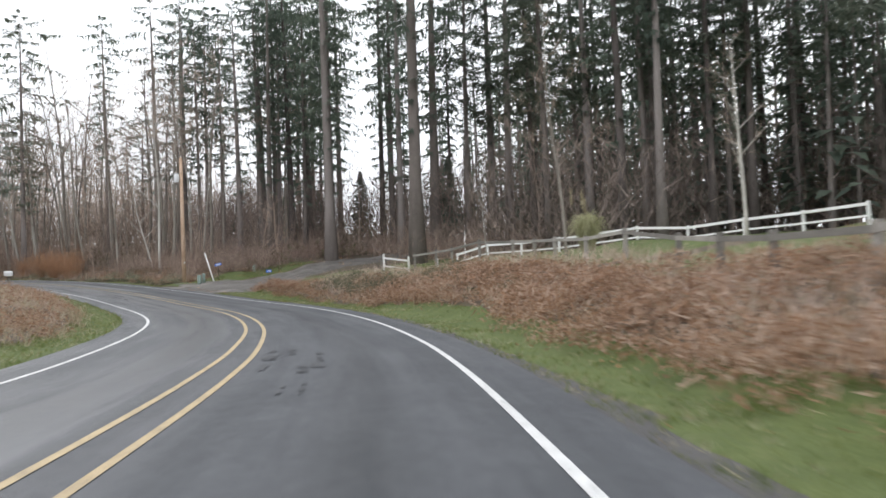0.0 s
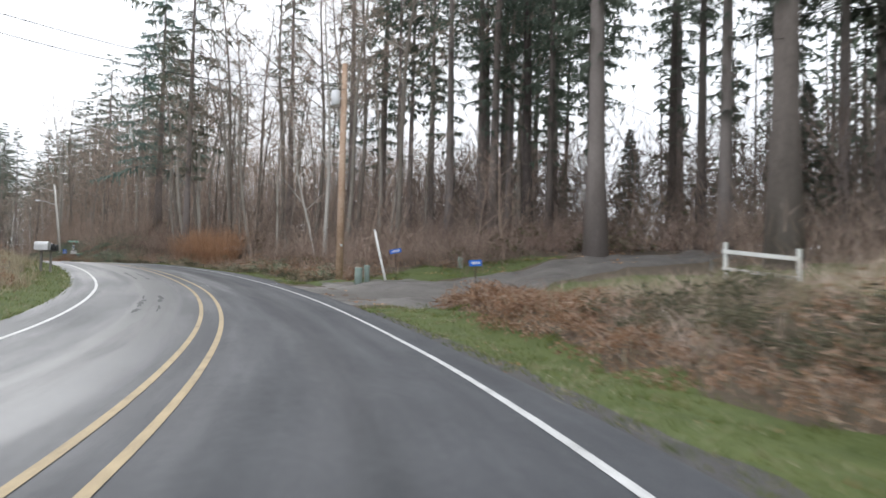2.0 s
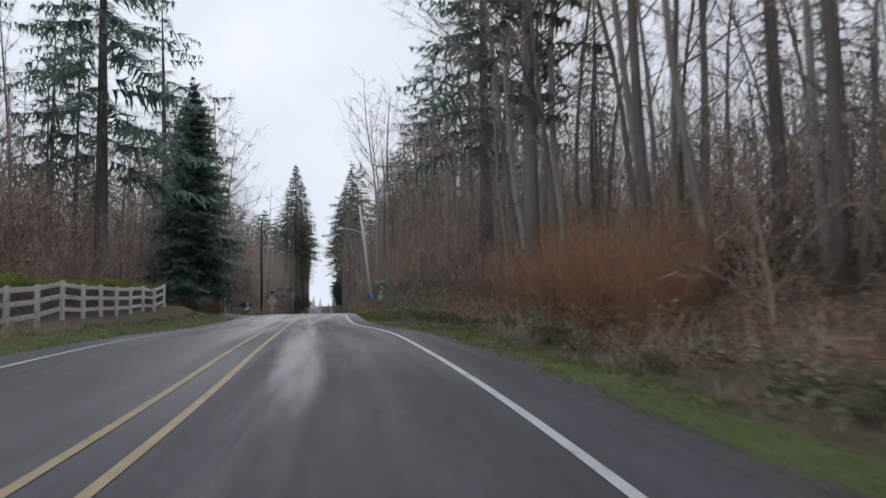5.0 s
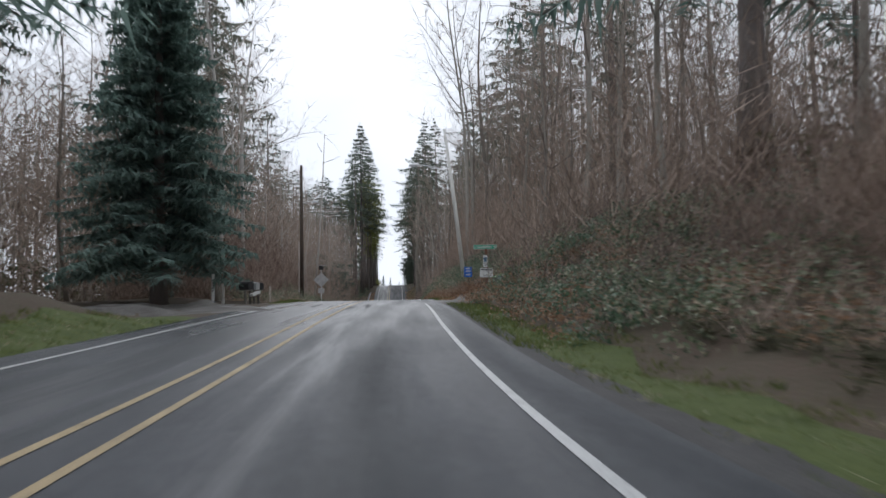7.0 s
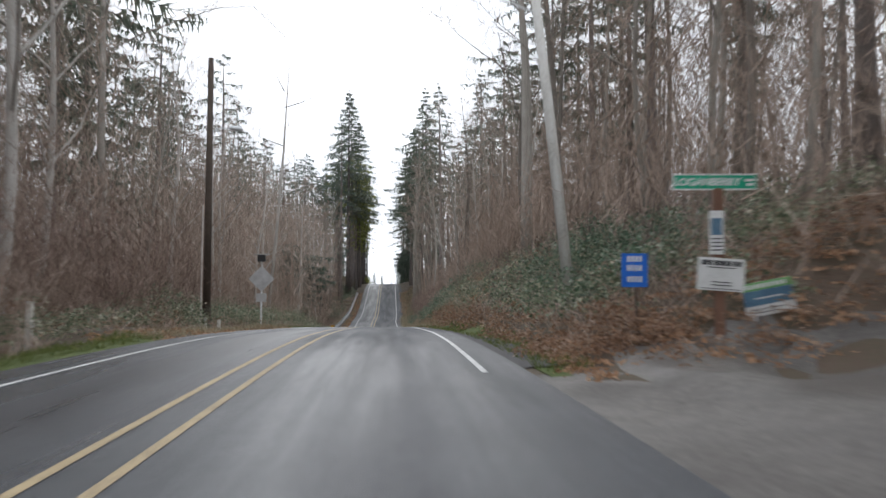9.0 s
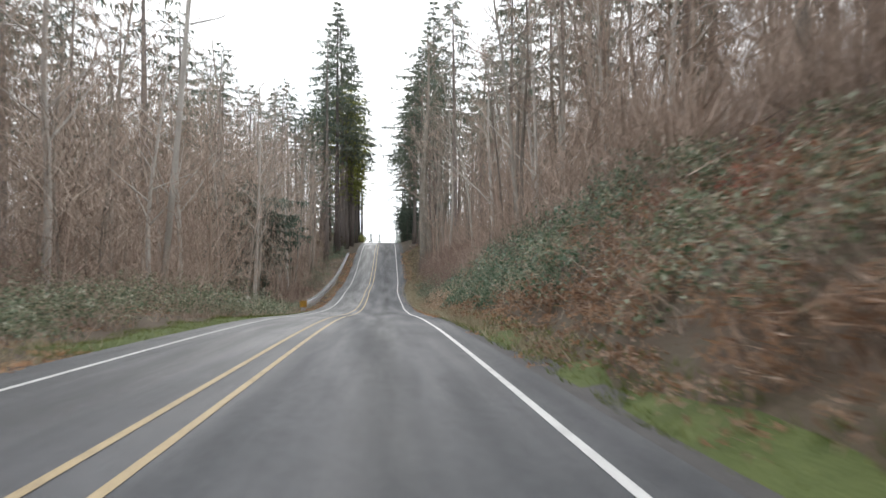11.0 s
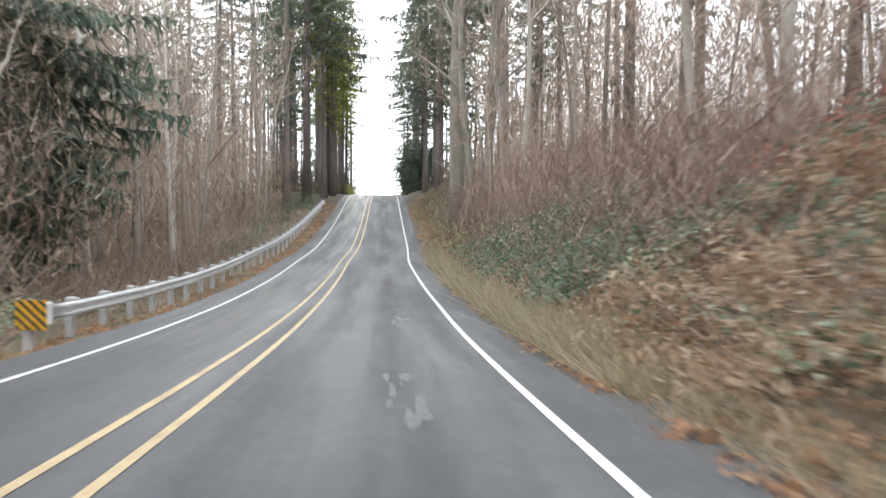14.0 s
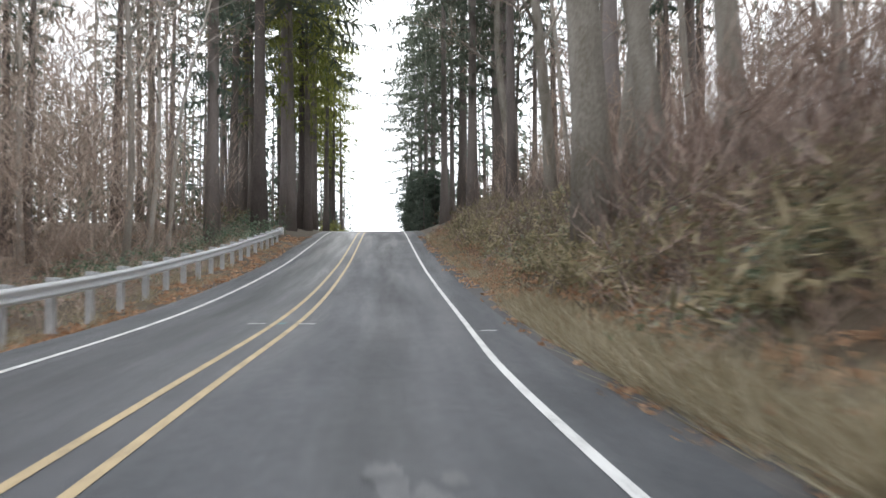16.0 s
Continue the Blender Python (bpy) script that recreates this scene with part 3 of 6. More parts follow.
def ground_sheet():
    """One sheet of land under the road and the woods that runs on, lower, to the horizon."""
    s2, d2 = np.meshgrid(land_s, land_d, indexing="ij")
    v = spot(s2, d2, -0.03)
    inside = (d2 > -0.75 - left_line(s2)) & (d2 < 2.2)
    v[..., 2] -= inside * 0.12
    n, m = s2.shape
    i, k = np.meshgrid(np.arange(n - 1), np.arange(m - 1), indexing="ij")
    a = (i * m + k).ravel()
    f = np.stack([a, a + 1, a + m + 1, a + m], 1).tolist()
    rim = [q for q in range(m)] + [q * m + m - 1 for q in range(1, n)] + [(n - 1) * m + q for q in range(m - 2, -1, -1)] + [q * m for q in range(n - 2, 0, -1)]
    pts = v.reshape(-1, 3)
    c = np.array([-150.0, 150.0])
    out = pts[rim].copy()
    way = unit(out[:, :2] - c)
    rings = [pts]
    base = n * m
    prev = rim
    for far, z in ((420, -6), (1200, -12), (4000, -40)):
        ring = np.c_[c + way * far, np.full(len(rim), z)]
        ids = list(range(base, base + len(rim)))
        f += [[prev[q], prev[(q + 1) % len(rim)], ids[(q + 1) % len(rim)], ids[q]][::-1] for q in range(len(rim))]
        rings.append(ring)
        prev, base = ids, base + len(rim)
    return mesh_from("ground", np.concatenate(rings), f, EARTH, True)


tagged(new("ground", ground_sheet()), "brown leaf-littered woodland earth beside the road", "ground", "", "structure")

road_s = np.r_[np.arange(S_MIN, 320, 1.0), np.arange(320, S_MAX, 4)]
road_d = (-5.75, -5.3, -4, -3, -2, -1, 0, 1, 1.7, 2.3)
road_mesh = strip("road", road_s, road_d, 0.0, ASPHALT, False)
along = road_mesh.uv_layers.new(name="along")
where_sd = np.stack(np.meshgrid(road_s * 0.07, road_d, indexing="ij"), -1).reshape(-1, 2)
corner = np.zeros(len(road_mesh.loops), dtype=np.int32)
road_mesh.loops.foreach_get("vertex_index", corner)
along.data.foreach_set("uv", where_sd[corner].ravel())
tagged(new("road", road_mesh), "damp grey two-lane asphalt country road", "road", "", "structure")


def side_road(name, mid, half, label, mat):
    """A gravel drive that leaves the road: rows of (s, d) along its middle, and its half widths."""
    mid = np.array(mid, float)
    t = np.linspace(0, len(mid) - 1, 44)
    c = np.stack([np.interp(t, range(len(mid)), mid[:, q]) for q in (0, 1)], 1)
    w = np.interp(t, range(len(mid)), half)
    g = unit(np.gradient(c, axis=0))
    side = np.stack([g[:, 1], -g[:, 0]], 1)
    rows = []
    for k in np.linspace(-1, 1, 23):
        wob = 0.14 * np.sin(t * 5 + k * 3) * abs(k)
        q = c + side * (k * (w + wob))[:, None]
        rows.append(spot(q[:, 0], q[:, 1], np.where(t < .5, -.02, 0.075) - 0.2 * abs(k) ** 5))
    v = np.stack(rows, 1)
    n, m = v.shape[:2]
    f = [[i * m + k, i * m + k + 1, (i + 1) * m + k + 1, (i + 1) * m + k] for i in range(n - 1) for k in range(m - 1)]
    me = mesh_from(name, v.reshape(-1, 3), f, mat, True)
    if me.polygons[5].normal.z < 0:
        me.flip_normals()
    return tagged(new(name, me), label, "driveway", "", "structure")


side_road("driveway", [(59.2, 2.1), (59.3, 5.5), (60, 12), (61, 20), (60, 32)], (9.0, 6.8, 2.3, 2.0, 2.0), "wet grey gravel driveway into the fenced meadow", GRAVEL)
side_road("gravel_lane", [(143.8, 2.1), (143.8, 5.4), (145, 12), (148, 20), (151, 30)], (7.6, 5.2, 3.2, 2.3, 2.3), "worn grey gravel lane climbing into the wood", GRAVEL)
side_road("gravel_apron", [(139, -5.6), (137.5, -8), (136, -12), (134, -20), (133, -30)], (7.5, 5.0, 3.0, 2.4, 2.4), "grey gravel apron before the mailboxes", GRAVEL)
for s0, s1 in ((S_MIN, 52.0), (66.8, 138.8), (148.6, 330)):
    shoulder = strip("gravel_shoulder", np.arange(s0, s1, .8), (2.24, 2.45, 2.65, 2.9), 0.006, SHOULDER)
    for k in range(0, len(shoulder.vertices), 4):
        shoulder.vertices[k].co.z -= 0.02
    tagged(new("gravel_shoulder", shoulder), "narrow dark grit shoulder beside the asphalt", "shoulder", "", "structure")


def paint_line(name, runs, d, width, mat, label):
    h = Heap()
    for a, b in runs:
        sg = np.arange(a, b + 0.01, 1.0)
        mid = d(sg) if callable(d) else d
        left, right = over_road(sg, mid - width / 2, 0.007), over_road(sg, mid + width / 2, 0.007)
        v = np.stack([left, right], 1).reshape(-1, 3)
        h.add(v, [[2 * i, 2 * i + 1, 2 * i + 3, 2 * i + 2] for i in range(len(sg) - 1)])
    return tagged(new(name, h.mesh(name, mat)), label, "road marking", "painted road lines", "structure")


LINE_S = (0, 12, 22, 42, 58, 85, 125, 142, 155, 190, 210, 235, 256, 300)
NEAR_EDGE = (1.5, 1.5, 1.58, 1.67, 1.5, 1.48, 1.47, 1.57, 1.65, 1.68, 1.53, 1.6, 1.45, 1.5)
NEAR_MID = (1.86, 1.86, 1.74, 1.74, 1.66, 1.63, 1.77, 1.73, 1.7, 1.74, 1.74, 1.69, 1.69, 1.7)
FAR_MID = (2.42, 2.42, 2.23, 2.22, 2.13, 2.14, 2.29, 2.23, 2.2, 2.25, 2.27, 2.16, 2.12, 2.15)
paint_line("edge_line", [(S_MIN, 140), (148, 330)], lambda q: np.interp(q, LINE_S, NEAR_EDGE), .1, WHITE_LINE, "worn white painted edge line on asphalt")
paint_line("edge_line", [(S_MIN, 330)], lambda q: -left_line(q), .1, WHITE_LINE, "worn white painted edge line on asphalt")
paint_line("centre_line", [(S_MIN, 330)], lambda q: -np.interp(q, LINE_S, NEAR_MID), .1, YELLOW_LINE, "worn yellow painted centre line on asphalt")
paint_line("centre_line", [(S_MIN, 330)], lambda q: -np.interp(q, LINE_S, FAR_MID), .1, YELLOW_LINE, "worn yellow painted centre line on asphalt")
# ---- trees ----
rng = np.random.default_rng(7)


def fir_meshes(seed, height, base, bare, reach, cone=0.0, needles=NEEDLES, per=9, count=62, sprays=17, full=1.0, whorl=0.0, hang_by=1.0):
    """A conifer: tapered trunk, and drooping boughs of narrow sprays. bare: the height below which only stubs are left."""
    r = np.random.default_rng(seed)
    zs = np.linspace(0, 1, 8)
    lean = r.normal(0, 0.012, 2)

    def axis(z):
        u = np.clip(np.asarray(z) / height, 0, 1) ** 1.5
        return np.stack([lean[0] * height * u, lean[1] * height * u, np.asarray(z) + 0 * u], -1)

    trunk, crown, wood = Heap(), Heap(), Heap()
    v, f = tube(axis(height * zs) - [0, 0, 0.4], base * (1 - zs) ** 0.8 * (1 + 0.45 * np.exp(-zs * 45)) + 0.02, 9)
    trunk.add(v, f)
    down = np.array([0, 0, -1.0])
    for k in range(count):
        u = (k + r.random()) / count
        z = bare + (height - bare) * u**0.95
        if whorl:
            z = bare + round((z - bare) / whorl) * whorl + r.normal(0, .05)
        lo = min(1.0, max(0.0, 1 - (z - bare) / (height - bare)))
        if cone:
            length = reach * (lo**0.85 + 0.03) * r.uniform(0.8, 1.12)
        else:
            length = reach * (0.25 + 0.75 * math.sin(math.pi * min(1, 0.18 + 0.82 * lo)) ** 0.8) * r.uniform(0.4, 1.2) * (1 if lo > 0.12 else lo * 7 + 0.15)
        a = k * 2.39996 + r.normal(0, 0.4)
        out = np.array([math.cos(a), math.sin(a), 0])
        side = np.cross(out, [0, 0, 1])
        droop = r.uniform(0.12, 0.45) + 0.2 * lo
        t = np.linspace(0, 1, per)
        mid = axis(z) + out * (t * length)[:, None] - down * ((0.14 * t - droop * t**1.6 + 0.14 * t**4) * length)[:, None]
        rad = 0.012 * length + 0.012
        rib = np.stack([mid[:-1] + side * rad, mid[:-1] - side * rad, mid[1:]], 1)[::2]
        wood.tris(rib)
        wood.tris(rib + down * 0.03)
        w = (0.30 * np.sin(math.pi * np.clip(t, 0.08, 1) ** 0.7) + 0.09) * length ** 0.75 * full
        for sg in (-1, 1):
            n = sprays
            tt = r.uniform(0.1, 1, n)
            p0 = np.stack([np.interp(tt, t, mid[:, q]) for q in range(3)], 1)
            ww = np.interp(tt, t, w) * r.uniform(0.6, 1.4, n)
            tip = p0 + side * (sg * ww)[:, None] + out * (ww * r.uniform(0.1, 0.9, n))[:, None] + down * (ww * r.uniform(0.0, 0.8, n))[:, None]
            th = 0.06 + 0.1 * ww
            p1 = p0 + out * th[:, None] * 1.15 + down * 0.25 * th[:, None]
            crown.tris(np.stack([p0, p1, tip], 1))
            m = n // 2
            hang = p0[:m] + (tip[:m] - p0[:m]) * 0.6
            crown.tris(np.stack([hang, hang + out * 0.14 + side * 0.05, hang + down * (hang_by * r.uniform(0.2, 0.6, m))[:, None] + r.normal(0, 0.12, (m, 3))], 1))
    for k in range(int(bare * 1.6)):
        z, a = r.uniform(0.15, 1) * bare, r.uniform(0, 6.28)
        out = np.array([math.cos(a), math.sin(a), -0.3])
        L = r.uniform(0.5, 2.0)
        p = axis(z)
        sd = np.array([-out[1], out[0], 0]) * 0.02
        wood.tris(np.stack([p + sd, p - sd, p + out * L])[None])
        wood.tris(np.stack([p + [0, 0, .02], p - [0, 0, .02], p + out * L])[None])
    return trunk.mesh("trunk", FIR_BARK, True), crown.mesh("crown", needles), wood.mesh("bough_frame", FIR_BARK)


def bare_meshes(seed, height, base, fork=0.35, bend=0.05, limbs=13, spread=0.42, twigs=5, lean=None, bark=None, fine=7, wide=.014):
    """A leafless broadleaf tree: leaning trunk, limbs that climb, and a haze of thin twigs."""
    r = np.random.default_rng(seed)
    zs = np.linspace(0, 1, 10)
    lean = r.normal(0, bend, 2) if lean is None else lean
    wave = r.uniform(0, 6.28, 2)
    sw = height * 0.012

    def axis(u):
        u = np.asarray(u)
        return np.stack([lean[0] * height * u + sw * (np.sin(u * 7 + wave[0]) - math.sin(wave[0])), lean[1] * height * u + sw * (np.sin(u * 6 + wave[1]) - math.sin(wave[1])), height * u - 0.4], -1)

    trunk, crown, wood = Heap(), Heap(), Heap()
    v, f = tube(axis(zs), base * (1 - zs) ** 0.75 * (1 + 0.4 * np.exp(-zs * 40)) + 0.012, 8)
    trunk.add(v, f)
    for k in range(limbs):
        u = fork + (0.97 - fork) * (k + r.random()) / limbs
        a = k * 2.4 + r.normal(0, 0.5)
        L = height * spread * (1.08 - u) * r.uniform(0.5, 1.1) + 0.5
        out = unit(np.array([math.cos(a), math.sin(a), r.uniform(0.5, 1.3)]))
        t = np.linspace(0, 1, 5)
        bow = np.array([0, 0, 1]) * (t**2 * L * r.uniform(-0.1, 0.28))[:, None]
        jog = np.cumsum(r.normal(0, 0.035 * L, (5, 3)), axis=0) * t[:, None]
        line = axis(u) + out * (t * L)[:, None] + bow + jog
        rad = base * (1 - u) ** 0.75 * 0.5
        v, f = tube(line, rad * (1 - t) ** 0.8 + 0.006, 4, False)
        wood.add(v, f)
        for j in range(twigs + int(L)):
            w = r.uniform(0.15, 1)
            p = np.array([np.interp(w, t, line[:, q]) for q in range(3)])
            d2 = unit(out + r.normal(0, 0.55, 3) + np.array([0, 0, 0.25]))
            l2 = L * r.uniform(0.16, 0.42) + 0.3
            q3 = np.stack([p, p + d2 * l2 * 0.5 + r.normal(0, 0.05, 3) * l2, p + d2 * l2 + r.normal(0, 0.09, 3) * l2])
            wd = unit(np.cross(d2, r.normal(0, 1, 3))) * (0.012 + 0.1 * rad)
            crown.tris(np.stack([np.stack([q3[0] - wd, q3[0] + wd, q3[1]]), np.stack([q3[1] - wd * .7, q3[1] + wd * .7, q3[2]])]))
            g = r.uniform(0.1, 1, fine)
            b0 = np.stack([np.interp(g, (0, .5, 1), q3[:, q]) for q in range(3)], 1)
            d3 = unit(d2 + r.normal(0, 0.6, (fine, 3)))
            l3 = l2 * r.uniform(0.25, 0.7, fine)
            wd = unit(r.normal(0, 1, (fine, 3))) * wide
            crown.tris(np.stack([b0 - wd, b0 + wd, b0 + d3 * l3[:, None]], 1))
    return trunk.mesh("trunk", bark or ALDER_BARK, True), crown.mesh("crown", TWIG), wood.mesh("bough_frame", bark or ALDER_BARK, True)


def tree_kind(name, meshes, label, category, group):
    root = empty(name, (0, 0, -200), 0, label, category, group)
    child("trunk", meshes[0], root)
    tagged(child("crown", meshes[1], root), kind="stuff")
    tagged(child("bough_frame", meshes[2], root), kind="stuff")
    return root


def plant(root, s, d, size=1.0, turn=None, lift=0.0, tall=None):
    p = spot(s, d, lift)
    a = rng.uniform(0, 360) if turn is None else turn
    m = Matrix.LocRotScale(Vector(p), Euler((0, 0, radians(a))), None)
    ob = copy_thing(root, m)
    ob.scale = (size, size, tall or size)
    return ob


firs = [tree_kind("douglas_fir", fir_meshes(20 + k, h, b, bare, w), "tall dark Douglas fir with bare lower trunk", "conifer", "firs of the wood")
        for k, (h, b, bare, w) in enumerate(((36, .40, 11, 4.2), (32, .30, 13, 3.3), (39, .46, 9, 4.8), (29, .24, 11, 2.9), (34, .33, 7, 4.0)))]
edge_firs = [tree_kind("fir", fir_meshes(40 + k, h, b, bare, w, .8, NEEDLES, 9, 110, 22, 1.15), "full dark green fir with boughs to its foot", "conifer", "firs of the wood")
             for k, (h, b, bare, w) in enumerate(((24, .35, 2.0, 4.4), (15, .22, .8, 3.2)))]
spruces = [tree_kind("spruce", fir_meshes(47, 20, .32, 1.9, 5.0, .8, BLUE_NEEDLES, 11, 420, 46, .74, .62, .45), "broad dark blue-green spruce with boughs to the ground", "conifer", "firs of the wood")]
crest_firs = [tree_kind("fir", fir_meshes(48, 44, .46, 17, 8.2, .8, GREEN_NEEDLES, 9, 96, 22, 1.0, .9), "very tall green fir beside the road", "conifer", "firs of the wood")]
# firs at the crest whose needle colour carries the sunlight on them
sun_tinted_firs = [tree_kind("fir", fir_meshes(60 + k, 32, .34, 9.5, 4.6, 0, SUN_TINTED_NEEDLES), "tall fir with sunlight painted into its yellow-green boughs over the road", "conifer", "firs of the wood") for k in range(1)]
alders = [tree_kind("alder", bare_meshes(80 + k, h, b, fork, bend, limbs), "slender leafless alder with pale grey bark", "bare tree", "leafless alders")
          for k, (h, b, fork, bend, limbs) in enumerate(((22, .14, .35, .03, 16), (18, .1, .3, .06, 15), (25, .17, .4, .04, 17), (15, .08, .25, .09, 14), (20, .12, .45, .11, 14)))]
saplings = [tree_kind("sapling", bare_meshes(100 + k, h, .045, .1, .07, 12, .42, 4, None, TWIG, 5, .02), "thin leafless sapling with a haze of twigs", "bare tree", "leafless saplings")
            for k, h in enumerate((7, 9, 5.5))]


def grove(kinds, count, s0, s1, d0, d1, lo=0.85, hi=1.2, gap=1.6, keep=None):
    """Scatter trees over a stretch of the plan, no two closer than gap."""
    placed = []
    tries = 0
    while len(placed) < count and tries < count * 30:
        tries += 1
        s, d = rng.uniform(s0, s1), rng.uniform(d0, d1)
        if any((s - a) ** 2 + (d - b) ** 2 < gap * gap for a, b in placed) or (keep and not keep(s, d)):
            continue
        placed.append((s, d))
        plant(kinds[int(rng.integers(len(kinds)))], s, d, rng.uniform(lo, hi))
    return placed


open_firs = [tree_kind("fir", fir_meshes(70, 30, .42, 7.5, 7.0, .8, BLUE_NEEDLES, 11, 74, 34, 1.0), "tall open fir with wide drooping boughs", "conifer", "firs of the wood"),
             tree_kind("fir", fir_meshes(71, 34, .33, 8, 6.0, 0, GREEN_NEEDLES, 11, 66, 26, .9), "roadside fir with ragged boughs over the road", "conifer", "firs of the wood"),
             tree_kind("hemlock", fir_meshes(72, 12.5, .2, 1.4, 5.6, 0, NEEDLES, 9, 130, 28, .95), "drooping dark green hemlock at the wood's edge", "conifer", "firs of the wood")]

# single trees that stand out
plant(firs[2], 62.6, 17.6, 1.0, 40)
plant(firs[2], 54.7, 20.2, 1.25, 200)
plant(firs[1], 79.7, 25.2, 1.15, 10)
plant(firs[3], 87.4, 24.0, 1.1, 90)
plant(firs[3], 86.5, 20.1, 1.0, 150)
plant(firs[1], 100.9, 17.0, 1.0, 70)
plant(open_firs[0], 122.7, -13.2, 1.0, 20)
plant(open_firs[2], 243.0, -13.4, 1.05, 20)
pale_alders = [tree_kind("birch", bare_meshes(130 + k, 21, .2, .3, .05, 14, .42, 5, None, PALE_BARK), "leafless birch with pale trunk at the wood's edge", "bare tree", "leafless alders") for k in range(2)]
for k, (s, d, z) in enumerate(((149, -10.0, 1.0), (158, -10.6, .95), (166, -13, .9), (186, -13.5, .9), (193, -12.5, .8), (200, -14, .95), (208, -12, .75), (216, -13, .9), (236, -11.5, .9), (248, -12.5, .95), (255, -11, .8), (262, -12.8, .9),
                              (205, 11, .7), (214, 9.5, .8), (222, 10.5, .75), (231, 9, .85), (198, 12, .8))):
    plant(pale_alders[k % 2], s, d, z)
leaning = [tree_kind("alder", bare_meshes(160 + k, h, b, .42, 0, 13, .42, 5, lean), "leafless alder leaning towards the road", "bare tree", "leafless alders")
           for k, (h, b, lean) in enumerate(((25, .16, (-.13, .05)), (24, .15, (-.09, .02)), (26, .19, (-.01, .02)), (28, .15, (-.05, .1))))]
for k, s, d, z in ((0, 98.6, 11.0, 1.0), (1, 95.4, 11.0, 1.0), (2, 91.8, 12.0, 1.05), (3, 171.5, 6.6, 1.1), (3, 174.5, 7.4, 1.0), (2, 176, 9, 1.1), (2, 84, 13.5, .9), (1, 108, 9.5, 1.0), (0, 113, 10.5, 1.05)):
    plant(leaning[k], s, d, z, heading(s))
forked = [tree_kind("birch", bare_meshes(170 + k, 19, .14, .3, 0, 13, .45, 5, lean, PALE_BARK), "pale mossy birch with a bent stem", "bare tree", "leafless alders") for k, lean in enumerate(((-.03, 0), (-.15, .08)))]
plant(forked[0], 77.4, 9.1, 1.0, heading(77))
plant(forked[1], 77.9, 8.7, .6, heading(77))
# garden trees in the meadow
plant(pale_alders[0], 26.0, 18.0, .42, 30)
plant(alders[1], 28.6, 11.3, .62, 80)
plant(alders[3], 33.5, 10.4, .3, 10)
plant(spruces[0], 143.2, -11.4, 1.02, 0)
plant(crest_firs[0], 298, -8.6, 1.0, 50)
plant(crest_firs[0], 309, -8.2, 1.0, 130)
plant(crest_firs[0], 328, -8.0, .95, 250)
plant(firs[4], 288.5, -9.6, 1.1, 130)
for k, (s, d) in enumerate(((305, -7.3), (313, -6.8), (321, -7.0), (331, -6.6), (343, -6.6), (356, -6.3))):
    plant(sun_tinted_firs[0], s, d, .95 - .03 * k, 70 * k)
for k, (s, d, z) in enumerate(((262, 15.5, .85), (279, 10.0, .9), (301, 8.4, .98), (322, 7.8, 1.0), (350, 6.6, 1.0), (372, 6.0, .95))):
    plant(crest_firs[0], s, d, z, 80 * k + 15)
for k, (s, d, z) in enumerate(((104.5, 8.2, .95), (190, 15, .9), (207, 16, .95), (231, 15, .95))):
    plant(open_firs[1], s, d, z, 63 * k)
for k, (s, d, z) in enumerate(((176, -17, .95), (188, -19, 1.0), (108, -19.5, .72))):
    plant(open_firs[1], s, d, z, 47 * k + 20)
plant(open_firs[0], 128, 11.5, 1.05, 60)
for s, d, z in ((294.8, 5.6, 1.0), (312.5, 5.2, 1.0), (363, 6.5, .9), (285.6, 6.6, .9), (330, 7.5, .95), (345, 5.4, .9), (303, 9.0, 1.0), (375, 4.6, .8), (390, 4.4, .8)):
    plant(open_firs[1] if z == 1.0 or s > 320 else firs[1], s, d, z)
for s, d, z in ((97.5, 10.2, 1.1), (100.2, 12.9, 1.0), (91.3, 17.3, 1.0), (172.6, -12.5, 1.1), (94, 13.5, .9), (104, 9.5, 1.0)):
    plant(alders[2], s, d, z)
maples = [tree_kind("maple", bare_meshes(120 + k, 24, .34, .35, .03, 12, .4, 5, None, MAPLE_BARK), "stout leafless maple with pale mossy bark", "bare tree", "leafless maples") for k in range(1)]
for s, d, z in ((263.2, 4.75, 1.35), (261.6, 5.6, .9), (268.2, 7.0, .9), (293.2, 8.0, .9), (274.6, 6.2, .75), (259.6, 6.4, .8)):
    plant(maples[0], s, d, z)
for k, (s, d, z) in enumerate(((400, 4.6, .45), (415, 5.4, .5), (432, 3.4, .4), (452, -3.0, .42), (456, 1.0, .36), (460, -6.5, .5), (458, 5.0, .45), (455, 8.5, .55))):
    plant(edge_firs[0], s, d, z, 40 * k)
for k, (s, d, z) in enumerate(((349, 4.9, .72), (361, 4.5, .6), (340, 6.2, .6), (372, 5.2, .7))):
    plant(open_firs[2], s, d, z, 70 * k)
# the fir wood beyond the meadow and the drive
for k, (s, d) in enumerate(((46, 36), (51, 31), (57, 37), (41, 41), (61, 33), (34, 44))):
    plant(crest_firs[0], s, d, .78, 57 * k)
clear = lambda s, d: not (50 < s < 66 and d < 24)
grove(firs, 28, 40, 66, 24, 58, .85, 1.15, 2.2, clear)
grove(firs, 18, 66, 104, 21, 48, .8, 1.15, 2.6, clear)
grove(firs, 16, 10, 42, 36, 60, .8, 1.1, 3)
grove(firs, 9, 66, 80, 18, 24, .7, 1.0, 2.0)
grove(saplings, 12, 48, 100, 20, 40, .7, 1.2, 2.0, clear)
grove(edge_firs[1:], 9, 60, 105, 22, 45, .35, .7, 4, clear)
grove(alders, 30, 70, 128, 7.5, 26, .8, 1.15, 1.8)
grove(saplings, 20, 66, 142, 7.5, 22, .7, 1.1, 1.3)
grove(firs, 3, 110, 150, 26, 40, .6, .8, 5)
